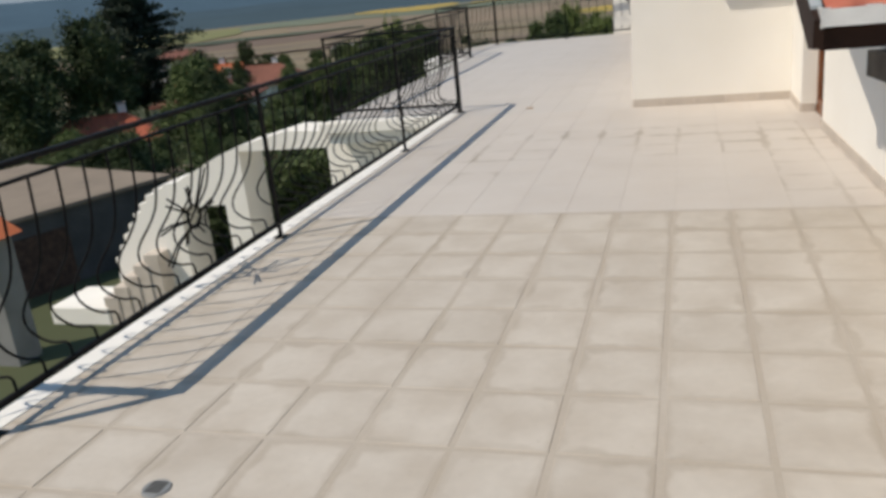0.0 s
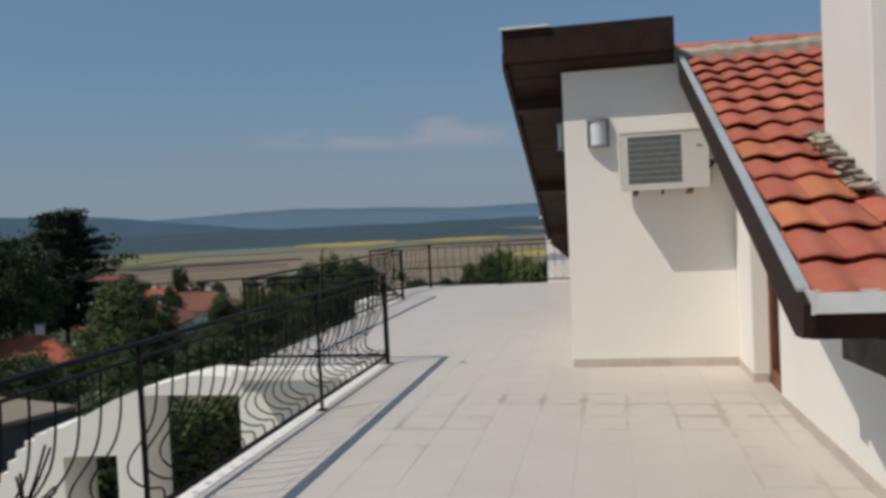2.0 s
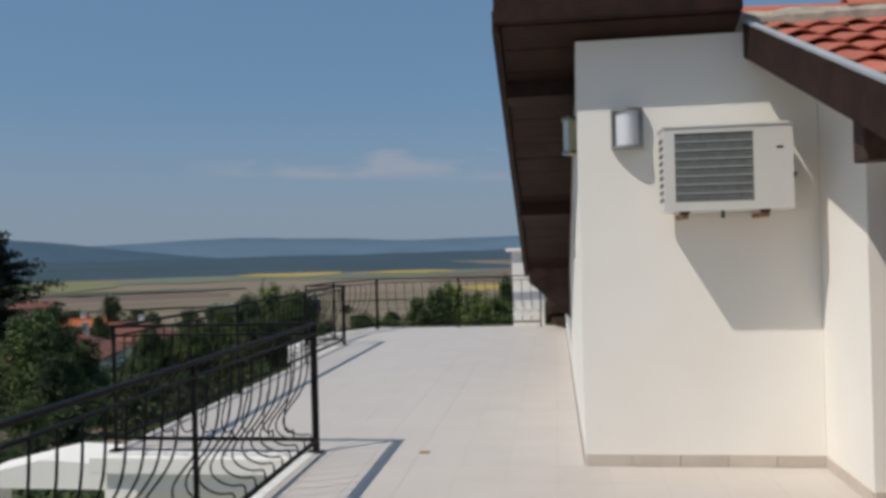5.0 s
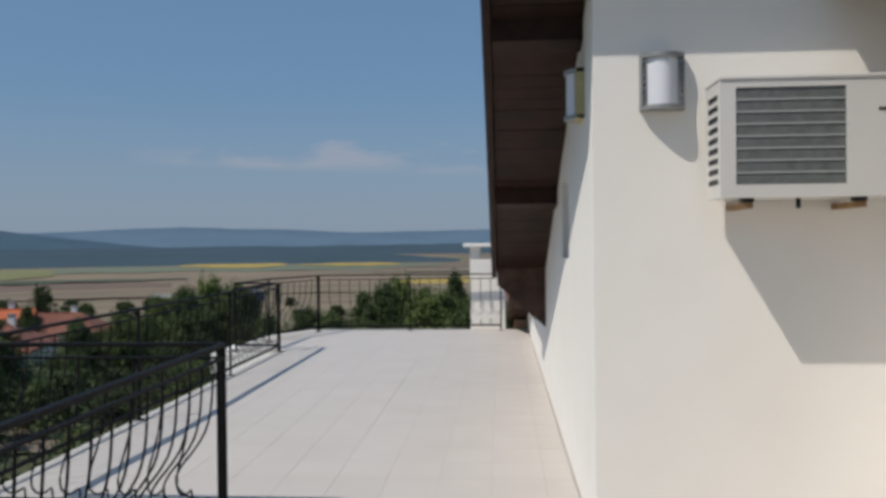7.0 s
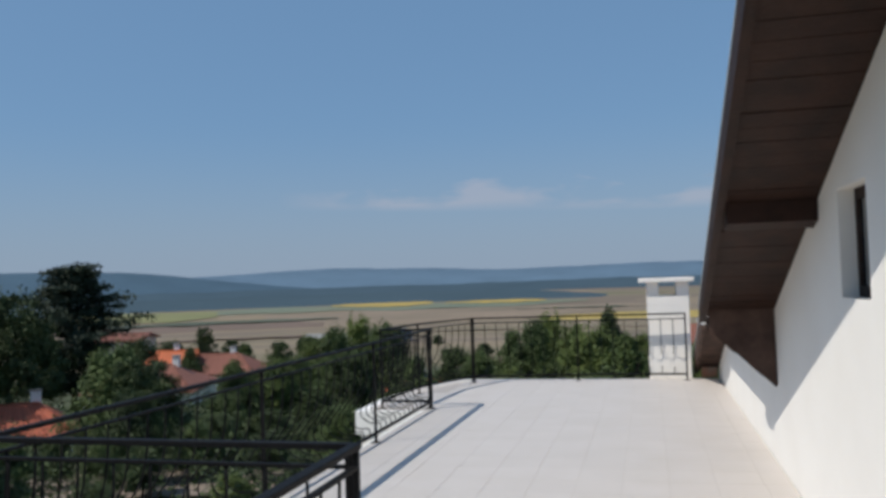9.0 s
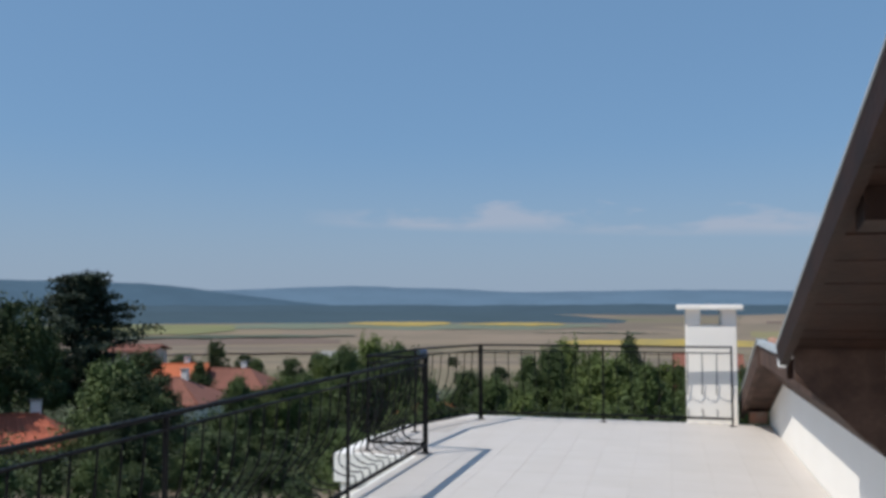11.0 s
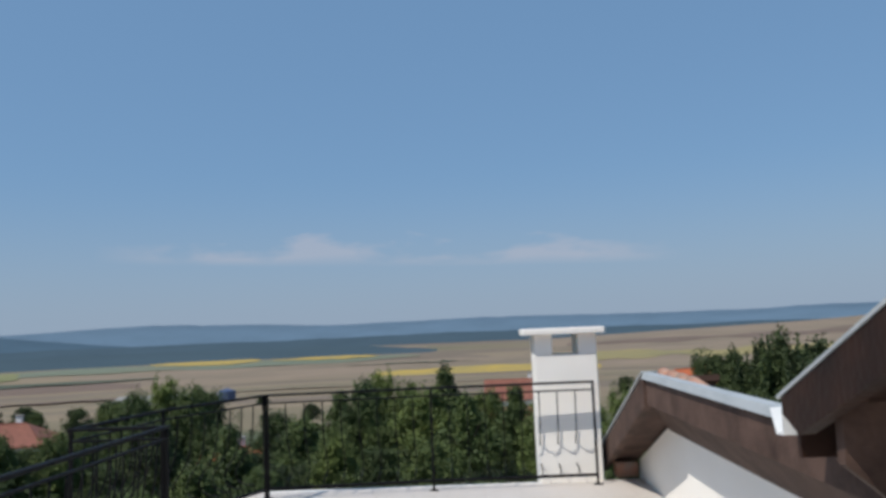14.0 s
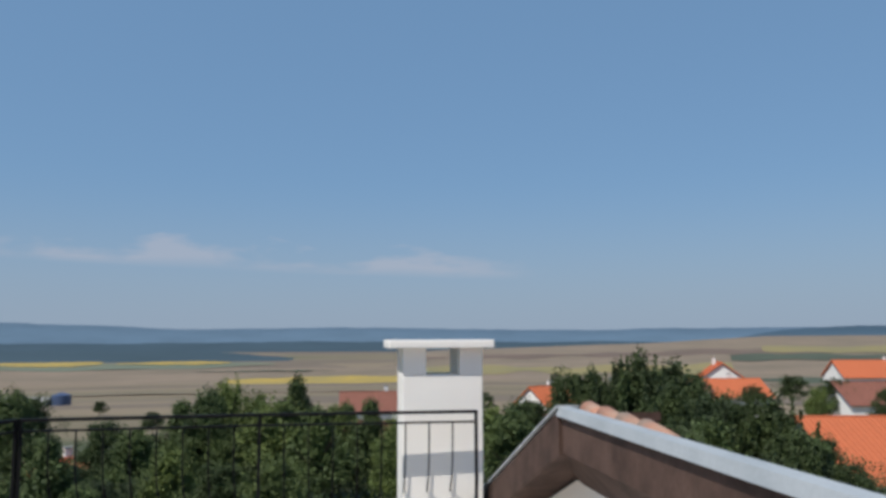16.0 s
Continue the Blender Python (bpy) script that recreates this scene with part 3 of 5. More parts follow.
while True:
    y0 = 2.705 + ri * TY
    if y0 > 21.25:
        break
    gap = J if ri < 7 else 0.002
    y1 = min(y0 + TY - gap, 21.29)
    for ci in range(-14, 6):
        xa, xb = 0.0 + ci * TX, 0.0 + (ci + 1) * TX - gap
        left = -2.332 if y1 < 10.55 else (-4.11 if y1 < 18.1 or y0 < 18.0 else (-4.86 if y1 < 19.9 else -4.2))
        right = (1.686 if y1 > 8.2 else right_x(y1) - 0.004) if y1 < 10.15 else -0.17
        xa, xb = max(xa, left), min(xb, right)
        if xb - xa < 0.03:
            continue
        if 1.2 < y0 < 9.7:
            ob = new("floor_tile", tile_piece(xb - xa, y1 - y0, (TILE if ri < 7 else TILERIM) if soiled(ri, ci) else TILECLEAN))
            ob.parent = floor
            ob.matrix_basis = pose(xa, y0, *(w * (1.0 if ri < 7 else 0.3) for w in (rngt.uniform(-0.0012, 0.0012), rngt.uniform(-0.12, 0.12), rngt.uniform(-0.12, 0.12), rngt.uniform(-0.25, 0.25))))
        else:
            joined(fv, ff, xa, xb, y0, y1, rngt.uniform(-0.0002, 0.0002))
    ri += 1
me = bpy.data.meshes.new("floor_tile_field")
me.from_pydata(fv, [], ff)
me.materials.append(TILEFAR)
ob = new("floor_tile_field", me)
ob.parent = floor
tagged(ob, kind="stuff")
kerb = part("terrace_edging", box(-2.462, -2.337, -2.95, 10.425, -0.011, 0.003, 0.002), COOLWHITE)
tagged(kerb, "white painted edging strip under the railing", "edging", kind="structure")
drain = thing("floor_drain", "small round grey metal floor drain", "drain")
bm = bmesh.new()
cylinder(bm, (-1.36, 2.32, 0.0), (-1.36, 2.32, 0.008), 0.055, 0.05, 20)
part("drain_rim", bm, STEEL, drain)
bm = bmesh.new()
for k in range(-2, 3):
    put_box(bm, -1.36 - 0.03, -1.36 + 0.03, 2.32 + 0.014 * k - 0.003, 2.32 + 0.014 * k + 0.003, 0.0082, 0.0105)
part("drain_grate", bm, BLACK, drain)

scupper = thing("floor_drain", "small rusty square floor drain", "drain")
part("drain_plate", box(-1.47, -1.39, 10.42, 10.49, 0.0, 0.006, 0.002), RUST, scupper)


# ---- railings ----
def belly(out):
    """The bulging outline of a bar: offset outwards and height."""
    knots = [(0.0, 0.965), (0.006, 0.82), (0.02, 0.68), (0.055, 0.56), (0.12, 0.46), (0.19, 0.375), (0.228, 0.30), (0.215, 0.235), (0.155, 0.19), (0.085, 0.172), (0.03, 0.178), (0.004, 0.165), (0.0, 0.105)]
    path = [knots[0]]
    for k in range(len(knots) - 1):
        p0, p1, p2, p3 = knots[max(k - 1, 0)], knots[k], knots[k + 1], knots[min(k + 2, len(knots) - 1)]
        for t in (0.5, 1.0):
            path.append(tuple(0.5 * (2 * b + (c - a) * t + (2 * a - 5 * b + 4 * c - d) * t * t + (3 * b - a - 3 * c + d) * t ** 3) for a, b, c, d in zip(p0, p1, p2, p3)))
    return path

def railing(label, pts, outs, posts, spacing=0.182, ornament=None, up=0.0):
    """Rails through the corner points; outs is the outward way of each run, posts the share of each run at which posts stand."""
    rail = thing("railing", label, "railing", group="terrace railings", at=(pts[0][0], pts[0][1], 0))
    o = Vector((pts[0][0], pts[0][1], 0))
    made = set()
    for (a, b), out, shares in zip(zip(pts, pts[1:]), outs, posts):
        a, b, out = Vector((*a, 0)) - o, Vector((*b, 0)) - o, Vector((*out, 0)).normalized()
        d = (b - a)
        L, d = d.length, d.normalized()
        turn = Matrix.Rotation(math.atan2(d.y, d.x), 4, 'Z')
        for name, z0, z1, h in (("top_rail", 1.038, 1.062, 0.022), ("upper_rail", 0.962, 0.978, 0.013), ("bottom_rail", 0.082, 0.112, 0.013)):
            bm = put_box(bmesh.new(), -0.012, L + 0.012, -h, h, z0 + up, z1 + up, 0.003)
            bmesh.ops.transform(bm, matrix=Matrix.Translation(a) @ turn, verts=bm.verts)
            part(name, bm, IRON, rail)
        stops = sorted(set(shares))
        for s in stops:
            p = a + d * (L * s)
            key = (round(p.x, 2), round(p.y, 2))
            if key in made:
                continue
            made.add(key)
            bm = put_box(bmesh.new(), -0.0125, 0.0125, -0.0125, 0.0125, 0.0, 1.037 + up, 0.003)
            put_box(bm, -0.045, 0.045, -0.045, 0.045, -0.004, 0.006)
            bmesh.ops.transform(bm, matrix=Matrix.Translation(p) @ turn, verts=bm.verts)
            part("post", bm, IRON, rail)
        for s, e in zip(stops, stops[1:]):
            n = max(2, round(L * (e - s) / spacing))
            for k in range(1, n):
                p = a + d * (L * (s + (e - s) * k / n))
                bm = sweep(bmesh.new(), [p + out * u + Vector((0, 0, z + up)) for u, z in belly(out)], 0.0068, 5)
                part("baluster", bm, IRON, rail, smooth=True)
        if ornament:
            for c in ornament:
                p = a + d * (L * c) + out * 0.06 + Vector((0, 0, 0.42))
                ring = sweep(bmesh.new(), [p + 0.07 * (d * math.cos(t) + Vector((0, 0, 1)) * math.sin(t)) for t in (math.tau * k / 14 for k in range(15))], 0.008, 5)
                star = part("ornament", ring, IRON, rail, "forged star ornament")
                for k in range(8):
                    t = math.tau * k / 8 + 0.25
                    for side in (-0.022, 0.022):
                        w = d * math.cos(t + side * 3) + Vector((0, 0, 1)) * math.sin(t + side * 3)
                        bend = out * (0.12 if w.z < 0 else -0.02)
                        far = 0.31 if k % 2 else 0.20
                        part("petal_bar", sweep(bmesh.new(), [p + w * 0.05, p + w * far * 0.55 + bend * 0.7, p + w * far + bend], 0.0065, 5), IRON, star)
    return rail

RX, RX2 = -2.32, -4.05
railing("black wrought iron railing with bellied bars along the terrace", [(RX, 2.57), (RX, 10.46)], [(-1, 0)], [(0, 0.342, 0.706, 1)], ornament=(0.228,), up=0.005)
railing("black wrought iron railing turning in towards the camera side", [(RX - 0.03, 2.57), (-4.2, 2.57)], [(0, -1)], [(0, 1)], up=0.005)
railing("black wrought iron railing across the terrace step", [(RX - 0.03, 10.46), (-4.10, 10.48)], [(0, -1)], [(0, 1)], up=0.005)
railing("black wrought iron railing along the wider terrace", [(-4.10, 10.48), (RX2, 18.12)], [(-1, 0)], [(0, 0.36, 0.7, 1)])
railing("short black wrought iron railing round the bulging corner", [(RX2 - 0.03, 18.12), (-4.75, 18.15), (-4.62, 19.55), (-4.08, 20.92)], [(0, -1), (-1, 0), (-1, 0.4)], [(0, 1), (0, 1), (0, 1)])
railing("black wrought iron railing along the far terrace edge", [(-4.05, 20.93), (-2.36, 21.09), (-0.66, 21.115)], [(0, 1), (0, 1)], [(0, 1), (0, 1)])

# white far chimney behind the railing
chim = thing("chimney", "white rendered chimney with flat cap and open top", "chimney")
bm = bmesh.new()
CX0, CX1, CY0, CY1 = -1.235, -0.575, 21.275, 21.86
put_box(bm, CX0, CX1, CY0, CY1, -6.0, 1.335, 0.01)
part("shaft", bm, WHITE, chim)
for xa, xb in ((CX0, CX0 + 0.19), (CX1 - 0.19, CX1)):
    for ya, yb in ((CY0, CY0 + 0.15), (CY1 - 0.15, CY1)):
        part("corner_pier", box(xa, xb, ya, yb, 1.337, 1.552), WHITE, chim)
part("cap", box(CX0 - 0.12, CX1 + 0.085, CY0 - 0.1, CY1 + 0.1, 1.554, 1.622, 0.012), WHITE, chim)

# ---- things on the walls ----
def wall_lamp(m, plate):
    lamp = thing("wall_lamp", "curved metal wall lamp with white opal glass shade", "wall lamp", group="wall lamps")
    deep = 0.05 if plate is OLDPLATE else 0.012
    part("back_plate", box(-0.115, 0.115, -deep, 0.0, -0.15, 0.15, 0.003), plate, lamp)
    def shell(r, w, z0, z1, t):
        bm = bmesh.new()
        rows = []
        for k in range(11):
            u = -1 + 2 * k / 10
            y = -0.02 - r * (1 - 0.75 * u * u)
            rows.append([bm.verts.new(p) for p in ((u * w, y, z0), (u * w, y, z1), (u * w, y + t, z1), (u * w, y + t, z0))])
        for a, b in zip(rows, rows[1:]):
            for k in range(4):
                bm.faces.new((a[k], a[(k + 1) % 4], b[(k + 1) % 4], b[k]))
        bm.faces.new(rows[0]), bm.faces.new(rows[-1][::-1])
        bmesh.ops.recalc_face_normals(bm, faces=bm.faces)
        return bm
    part("shade", shell(0.078, 0.086, -0.125, 0.125, 0.006), OPAL, lamp, "white opal glass shade", smooth=False)
    part("top_band", shell(0.092, 0.115, 0.126, 0.148, 0.095), STEEL, lamp)
    part("bottom_band", shell(0.092, 0.115, -0.148, -0.126, 0.095), STEEL, lamp)
    for sx in (-1, 1):
        bm = bmesh.new()
        put_box(bm, sx * 0.098 - 0.004 - 0.012, sx * 0.098 + 0.004 - 0.012, -0.055, -0.015, -0.126, 0.126)
        put_box(bm, sx * 0.098 - 0.004 + 0.012, sx * 0.098 + 0.004 + 0.012, -0.05, -0.015, -0.126, 0.126)
        for k in range(7):
            z = -0.108 + 0.036 * k
            put_box(bm, sx * 0.098 - 0.010, sx * 0.098 + 0.010, -0.052, -0.044, z - 0.006, z + 0.006)
        part("side_strip", bm, STEEL, lamp)
    lamp.matrix_world = m
    return lamp

wall_lamp(pose(0.205, 10.098, 2.49), STEEL)
wall_lamp(pose(-0.154, 10.67, 2.53, 0, 0, -90), OLDPLATE)

ac = thing("air_conditioner", "cream outdoor air conditioner unit on rusty brackets", "air conditioner")
AX0, AX1, AY0, AY1, AZ0, AZ1 = 0.42, 1.28, 9.74, 10.02, 1.857, 2.43
bm = bmesh.new()
GX0, GX1, GZ0, GZ1 = 0.495, 1.02, 1.92, 2.395
for b in ((AX0, GX0, AY0, AY1, AZ0, AZ1), (GX1, AX1, AY0, AY1, AZ0, AZ1), (GX0, GX1, AY0, AY1, AZ0, GZ0), (GX0, GX1, AY0, AY1, GZ1, AZ1), (GX0, GX1, AY1 - 0.03, AY1, GZ0, GZ1)):
    put_box(bm, *b)
bmesh.ops.remove_doubles(bm, verts=bm.verts, dist=0.0005)
part("casing", bm, PLASTIC, ac)
part("top_cover", box(AX0 - 0.006, AX1 + 0.006, AY0 - 0.008, AY1 + 0.004, AZ1 + 0.001, AZ1 + 0.022, 0.008), PLASTIC, ac)
part("fan_recess", box(GX0 + 0.002, GX1 - 0.002, AY0 + 0.0075, AY0 + 0.016, GZ0 + 0.002, GZ1 - 0.002), DARKFIN, ac)
for k in range(7):
    z = GZ0 + (GZ1 - GZ0) * (k + 1) / 8
    part("grille_slat", box(GX0, GX1, AY0 + 0.003, AY0 + 0.0068, z - 0.005, z + 0.005), GRILLE, ac)
bm = bmesh.new()
for k in range(26):
    x = GX0 + (GX1 - GX0) * (k + 0.5) / 26
    put_box(bm, x - 0.0015, x + 0.0015, AY0 + 0.0058, AY0 + 0.0074, GZ0, GZ1)
part("grille_mesh", bm, DARKFIN, ac)
for k in range(9):
    z = AZ0 + 0.07 + 0.052 * k
    part("side_vent", box(AX0 - 0.003, AX0 + 0.002, AY0 + 0.05, AY1 - 0.06, z, z + 0.026), BLACK, ac, "dark side vent slot")
for x in (0.56, 1.10):
    bm = put_box(bmesh.new(), x - 0.02, x + 0.02, AY0 + 0.02, 10.098, AZ0 - 0.052, AZ0 - 0.022, 0.003)
    part("bracket", bm, RUST, ac, "rusty steel wall bracket")
    part("rubber_foot", box(x - 0.03, x + 0.03, AY0 + 0.03, AY0 + 0.09, AZ0 - 0.021, AZ0 - 0.001, 0.004), BLACK, ac)
bm = bmesh.new()
cylinder(bm, (0.83, AY0 + 0.12, AZ0), (0.83, AY0 + 0.12, AZ0 - 0.05), 0.012, 0.012)
part("drain_nipple", bm, BLACK, ac)
bm = bmesh.new()
put_box(bm, AX1 + 0.001, AX1 + 0.045, AY0 + 0.10, AY1 - 0.02, AZ0 + 0.04, AZ0 + 0.19, 0.008)
part("valve_cover", bm, PLASTIC, ac)
bm = bmesh.new()
sweep(bm, [(AX1 + 0.02, AY1 - 0.08, AZ0 + 0.2), (AX1 + 0.07, AY1 - 0.04, AZ0 + 0.25), (AX1 + 0.06, 10.05, AZ0 + 0.27), (AX1 + 0.04, 10.11, AZ0 + 0.27)], 0.018, 8)
part("pipe", bm, BLACK, ac, "black insulated pipe")
part("badge", box(1.17, 1.215, AY0 - 0.003, AY0 - 0.0005, 2.27, 2.285), BLACK, ac, "small dark badge")

# ---- lower stair and facade under the wide terrace ----
facade = thing("wall_lower", "white facade under the wider terrace with dark opening", "wall", kind="structure")
FY = 10.78
part("facade", box(-4.39, -2.47, FY, FY + 0.7, -6.7, -0.321), WHITE, facade)
part("arch_lintel", prism([(-5.79, -0.43), (-4.392, -0.43), (-4.392, -0.20), (-5.0, -0.17), (-5.79, -0.355)], "y", FY, FY + 0.7), WHITE, facade)
part("pier", prism([(-6.16, -6.7), (-5.792, -6.7), (-5.792, -0.355), (-6.16, -0.49)], "y", FY, FY + 0.7), WHITE, facade)
part("arch_lintel", prism([(-6.95, -1.25), (-6.162, -1.22), (-6.162, -0.49), (-6.66, -0.73), (-6.95, -0.86)], "y", FY, FY + 0.7), WHITE, facade)
stair = [(-6.952, -0.86)]
for x, z in ((-7.18, -0.93), (-7.36, -1.02), (-7.52, -1.15), (-7.66, -1.30), (-7.80, -1.47), (-7.93, -1.64), (-8.06, -1.83), (-8.18, -2.02), (-8.30, -2.2)):
    stair += [(x, stair[-1][1] - 0.02), (x, z)]
part("pier", prism([(-8.3, -6.7), (-6.952, -6.7)] + stair, "y", FY, FY + 0.7), WHITE, facade, "stepped white stair parapet")
for k in range(5):
    part("stair_step", box(-8.36 + 0.2 * k, -8.1 + 0.2 * k, FY - 0.42 + 0.03 * k, FY - 0.002, -3.02, -2.72 + 0.165 * (k + 1), 0.012), SKIRT, facade, "worn beige stone step")
part("low_wall", box(-9.4, -8.302, FY - 0.45, FY + 0.5, -3.02, -2.72, 0.02), WHITE, facade)
part("awning_slab", box(-4.25, -2.5, 10.30, 10.415, -0.16, -0.02, 0.01), WHITE, facade)
part("facade_west", box(-4.12, -3.9, FY + 0.71, 17.9, -6.7, -0.33), WHITE, facade)
part("facade_far", box(-5.0, -0.2, 21.0, 21.35, -6.5, -0.33), WHITE, facade)
part("facade_bay", box(-5.0, -4.3, 17.98, 21.0, -6.5, -0.33), WHITE, facade)
wall_under = part("wall_under", box(-2.44, 1.85, -2.95, 10.7, -6.5, -0.34), COOLWHITE)
tagged(wall_under, "white house wall under the terrace", "wall", kind="structure")

# ---- ground and distance ----
def ground_z(x, y):
    d = math.hypot(x, y)
    z = -6.6 - 2.2 * min(1, max(0, (d - 25) / 60)) - 22 * (min(1, max(0, (d - 70) / 500)) ** 1.2)
    return z + 0.25 * noise.noise(Vector((x * 0.03, y * 0.03, 0))) * min(1, d / 40)

def field_mat():
    m = bpy.data.materials.new("patchwork_fields")
    m.use_nodes = True
    nt = m.node_tree
    b = nt.nodes["Principled BSDF"]
    b.inputs["Roughness"].default_value = 0.95
    tc, mp = nt.nodes.new("ShaderNodeTexCoord"), nt.nodes.new("ShaderNodeMapping")
    mp.inputs["Scale"].default_value = (0.0022, 0.0045, 1)
    mp.inputs["Rotation"].default_value = (0, 0, 0.25)
    vo = nt.nodes.new("ShaderNodeTexVoronoi")
    vo.inputs["Scale"].default_value = 1.0
    ramp = nt.nodes.new("ShaderNodeValToRGB")
    ramp.color_ramp.interpolation = 'CONSTANT'
    cols = [(0.0, (0.25, 0.19, 0.115)), (0.28, (0.21, 0.17, 0.10)), (0.5, (0.19, 0.145, 0.10)), (0.68, (0.26, 0.20, 0.125)), (0.86, (0.13, 0.14, 0.06))]
    while len(ramp.color_ramp.elements) < len(cols):
        ramp.color_ramp.elements.new(0.9)
    for e, (p, c) in zip(ramp.color_ramp.elements, cols):
        e.position, e.color = p, (*c, 1)
    no = nt.nodes.new("ShaderNodeTexNoise")
    no.inputs["Scale"].default_value, no.inputs["Detail"].default_value = 0.02, 8
    mx = nt.nodes.new("ShaderNodeMix")
    mx.data_type, mx.blend_type = 'RGBA', 'MULTIPLY'
    mx.inputs[0].default_value = 0.35
    L = nt.links
    L.new(tc.outputs["Object"], mp.inputs[0]), L.new(mp.outputs[0], vo.inputs["Vector"]), L.new(vo.outputs["Color"], ramp.inputs[0])
    L.new(tc.outputs["Object"], no.inputs["Vector"]), L.new(ramp.outputs[0], mx.inputs[6]), L.new(no.outputs["Fac"], mx.inputs[7])
    # gardens and orchards of the village, open fields beyond
    far, rim, rag, land = [nt.nodes.new(n) for n in ("ShaderNodeVectorMath", "ShaderNodeMapRange", "ShaderNodeMath", "ShaderNodeMix")]
    far.operation, rag.operation = 'LENGTH', 'MULTIPLY_ADD'
    rag.inputs[1].default_value = 90
    rim.inputs[1].default_value, rim.inputs[2].default_value = 160, 185
    land.data_type = 'RGBA'
    land.inputs[6].default_value = (0.062, 0.072, 0.030, 1)
    L.new(tc.outputs["Object"], far.inputs[0]), L.new(no.outputs["Fac"], rag.inputs[0]), L.new(far.outputs["Value"], rag.inputs[2])
    L.new(rag.outputs[0], rim.inputs[0]), L.new(rim.outputs[0], land.inputs[0]), L.new(mx.outputs[2], land.inputs[7])
    L.new(land.outputs[2], b.inputs["Base Color"])
    return m

bm = bmesh.new()
radii = [0, 8, 16, 25, 40, 60, 85, 120, 170, 240, 340, 480, 680, 950, 1300, 1800, 2500, 3400, 4700]
rows = []
for r in radii:
    rows.append([bm.verts.new((r * math.cos(a), r * math.sin(a), ground_z(r * math.cos(a), r * math.sin(a)))) for a in (math.tau * k / 96 for k in range(96))] if r else None)
mid = bm.verts.new((0, 0, ground_z(0, 0)))
for k in range(96):
    bm.faces.new((mid, rows[1][k], rows[1][(k + 1) % 96]))
for a, b in zip(rows[1:], rows[2:]):
    for k in range(96):
        bm.faces.new((a[k], b[k], b[(k + 1) % 96], a[(k + 1) % 96]))
tagged(part("ground", bm, field_mat(), smooth=True), "wide patchwork of tan stubble and ploughed fields", "ground", kind="structure")

def patch(name, label, az0, az1, d0, d1, material, lift=0.25, wob=0.0, seed=0, taper=0.0):
    """A field or wood lying on the ground between two bearings and two distances."""
    bm = bmesh.new()
    n, m = 40, 6
    grid = []
    for j in range(m + 1):
        row = []
        for i in range(n + 1):
            a = radians(az0 + (az1 - az0) * i / n)
            thin = 1 - taper + taper * math.sin(math.pi * (i / n) ** 1.3) ** 0.7 if taper else 1.0
            d = (d0 + d1) / 2 + (d1 - d0) * (j / m - 0.5) * max(thin, 0.04)
            if wob:
                d += wob * noise.noise(Vector((i * 0.22, seed * 3.7, j * 0.2)))
            x, y = d * math.sin(a), d * math.cos(a)
            row.append(bm.verts.new((x, y, ground_z(x, y) + lift)))
        grid.append(row)
    for r, s in zip(grid, grid[1:]):
        for i in range(n):
            bm.faces.new((r[i], r[i + 1], s[i + 1], s[i]))
    return tagged(part(name, bm, material), label, name.replace("_", " "), kind="stuff")

YELLOW = mat("sunflower_bloom", (0.42, 0.29, 0.05), 0.95, 0.2, 0.03, 0.2, 0.0, tint=(0.25, 0.21, 0.08))
DULLYELLOW = mat("fading_sunflower_bloom", (0.27, 0.215, 0.08), 0.95, 0.2, 0.012, 0.1, 0.0, tint=(0.19, 0.175, 0.085))
PALEGREEN = mat("green_crop", (0.125, 0.155, 0.105), 0.95, 0.12, 0.006, 0.1, 0.0, tint=(0.17, 0.165, 0.105))
STUBBLE = mat("pinkish_stubble", (0.235, 0.175, 0.12), 0.95, 0.2, 0.009, 0.06, 0.0, tint=(0.155, 0.125, 0.08))
PLOUGHED = mat("brown_ploughed_soil", (0.155, 0.105, 0.078), 0.95, 0.15, 0.02, 0.15, 0.0, tint=(0.125, 0.09, 0.06))
GREENFIELD = mat("yellow_green_meadow", (0.19, 0.185, 0.07), 0.95, 0.15, 0.01, 0.08, 0.0, tint=(0.13, 0.145, 0.06))
WOOD = mat("far_woodland", (0.075, 0.092, 0.055), 0.95, 0.2, 0.01, 0.08, 0.0)
patch("field", "tan stubble field below the hills", -26, 8, 420, 1000, STUBBLE, 0.3, 30, 1)
patch("field", "brown ploughed field beyond the village", -40, -22, 400, 760, PLOUGHED, 0.6, 40, 11)
patch("field", "yellow-green meadow below the wooded hill", -50, -29, 860, 1300, GREENFIELD, 0.8, 40, 15, 0.5)
patch("field", "pale green crop strip in the valley", -38, -4, 1010, 1310, PALEGREEN, 0.6, 60, 2, 0.7)
patch("hedgerow", "dark hedgerow along the ploughed field", -46, -21, 775, 835, WOOD, 1.2, 20, 13, 0.5)
patch("hedgerow", "dark hedgerow among the tan fields", -9, 0, 880, 905, WOOD, 1.2, 20, 23, 0.9)
patch("sunflower_field", "bright yellow sunflower strip in the valley", -21.5, -14.6, 1130, 1440, YELLOW, 1.2, 26, 3, 0.8)
patch("sunflower_field", "thin yellow sunflower strips in the valley", -13.8, -6.8, 1150, 1330, YELLOW, 1.2, 26, 4, 0.8)
patch("sunflower_field", "yellow sunflower field beyond the trees", -7, 8, 560, 760, YELLOW, 1.0, 24, 5, 0.6)

def rise(a):
    """Height angle of the far field's crest over the bearing."""
    if a < -1:
        return -1.0 + (a + 1) * 0.045
    if a < 21:
        return -1.0 + 0.7 * (a + 1) / 22
    return min(0.14, -0.3 + 0.06 * (a - 21))

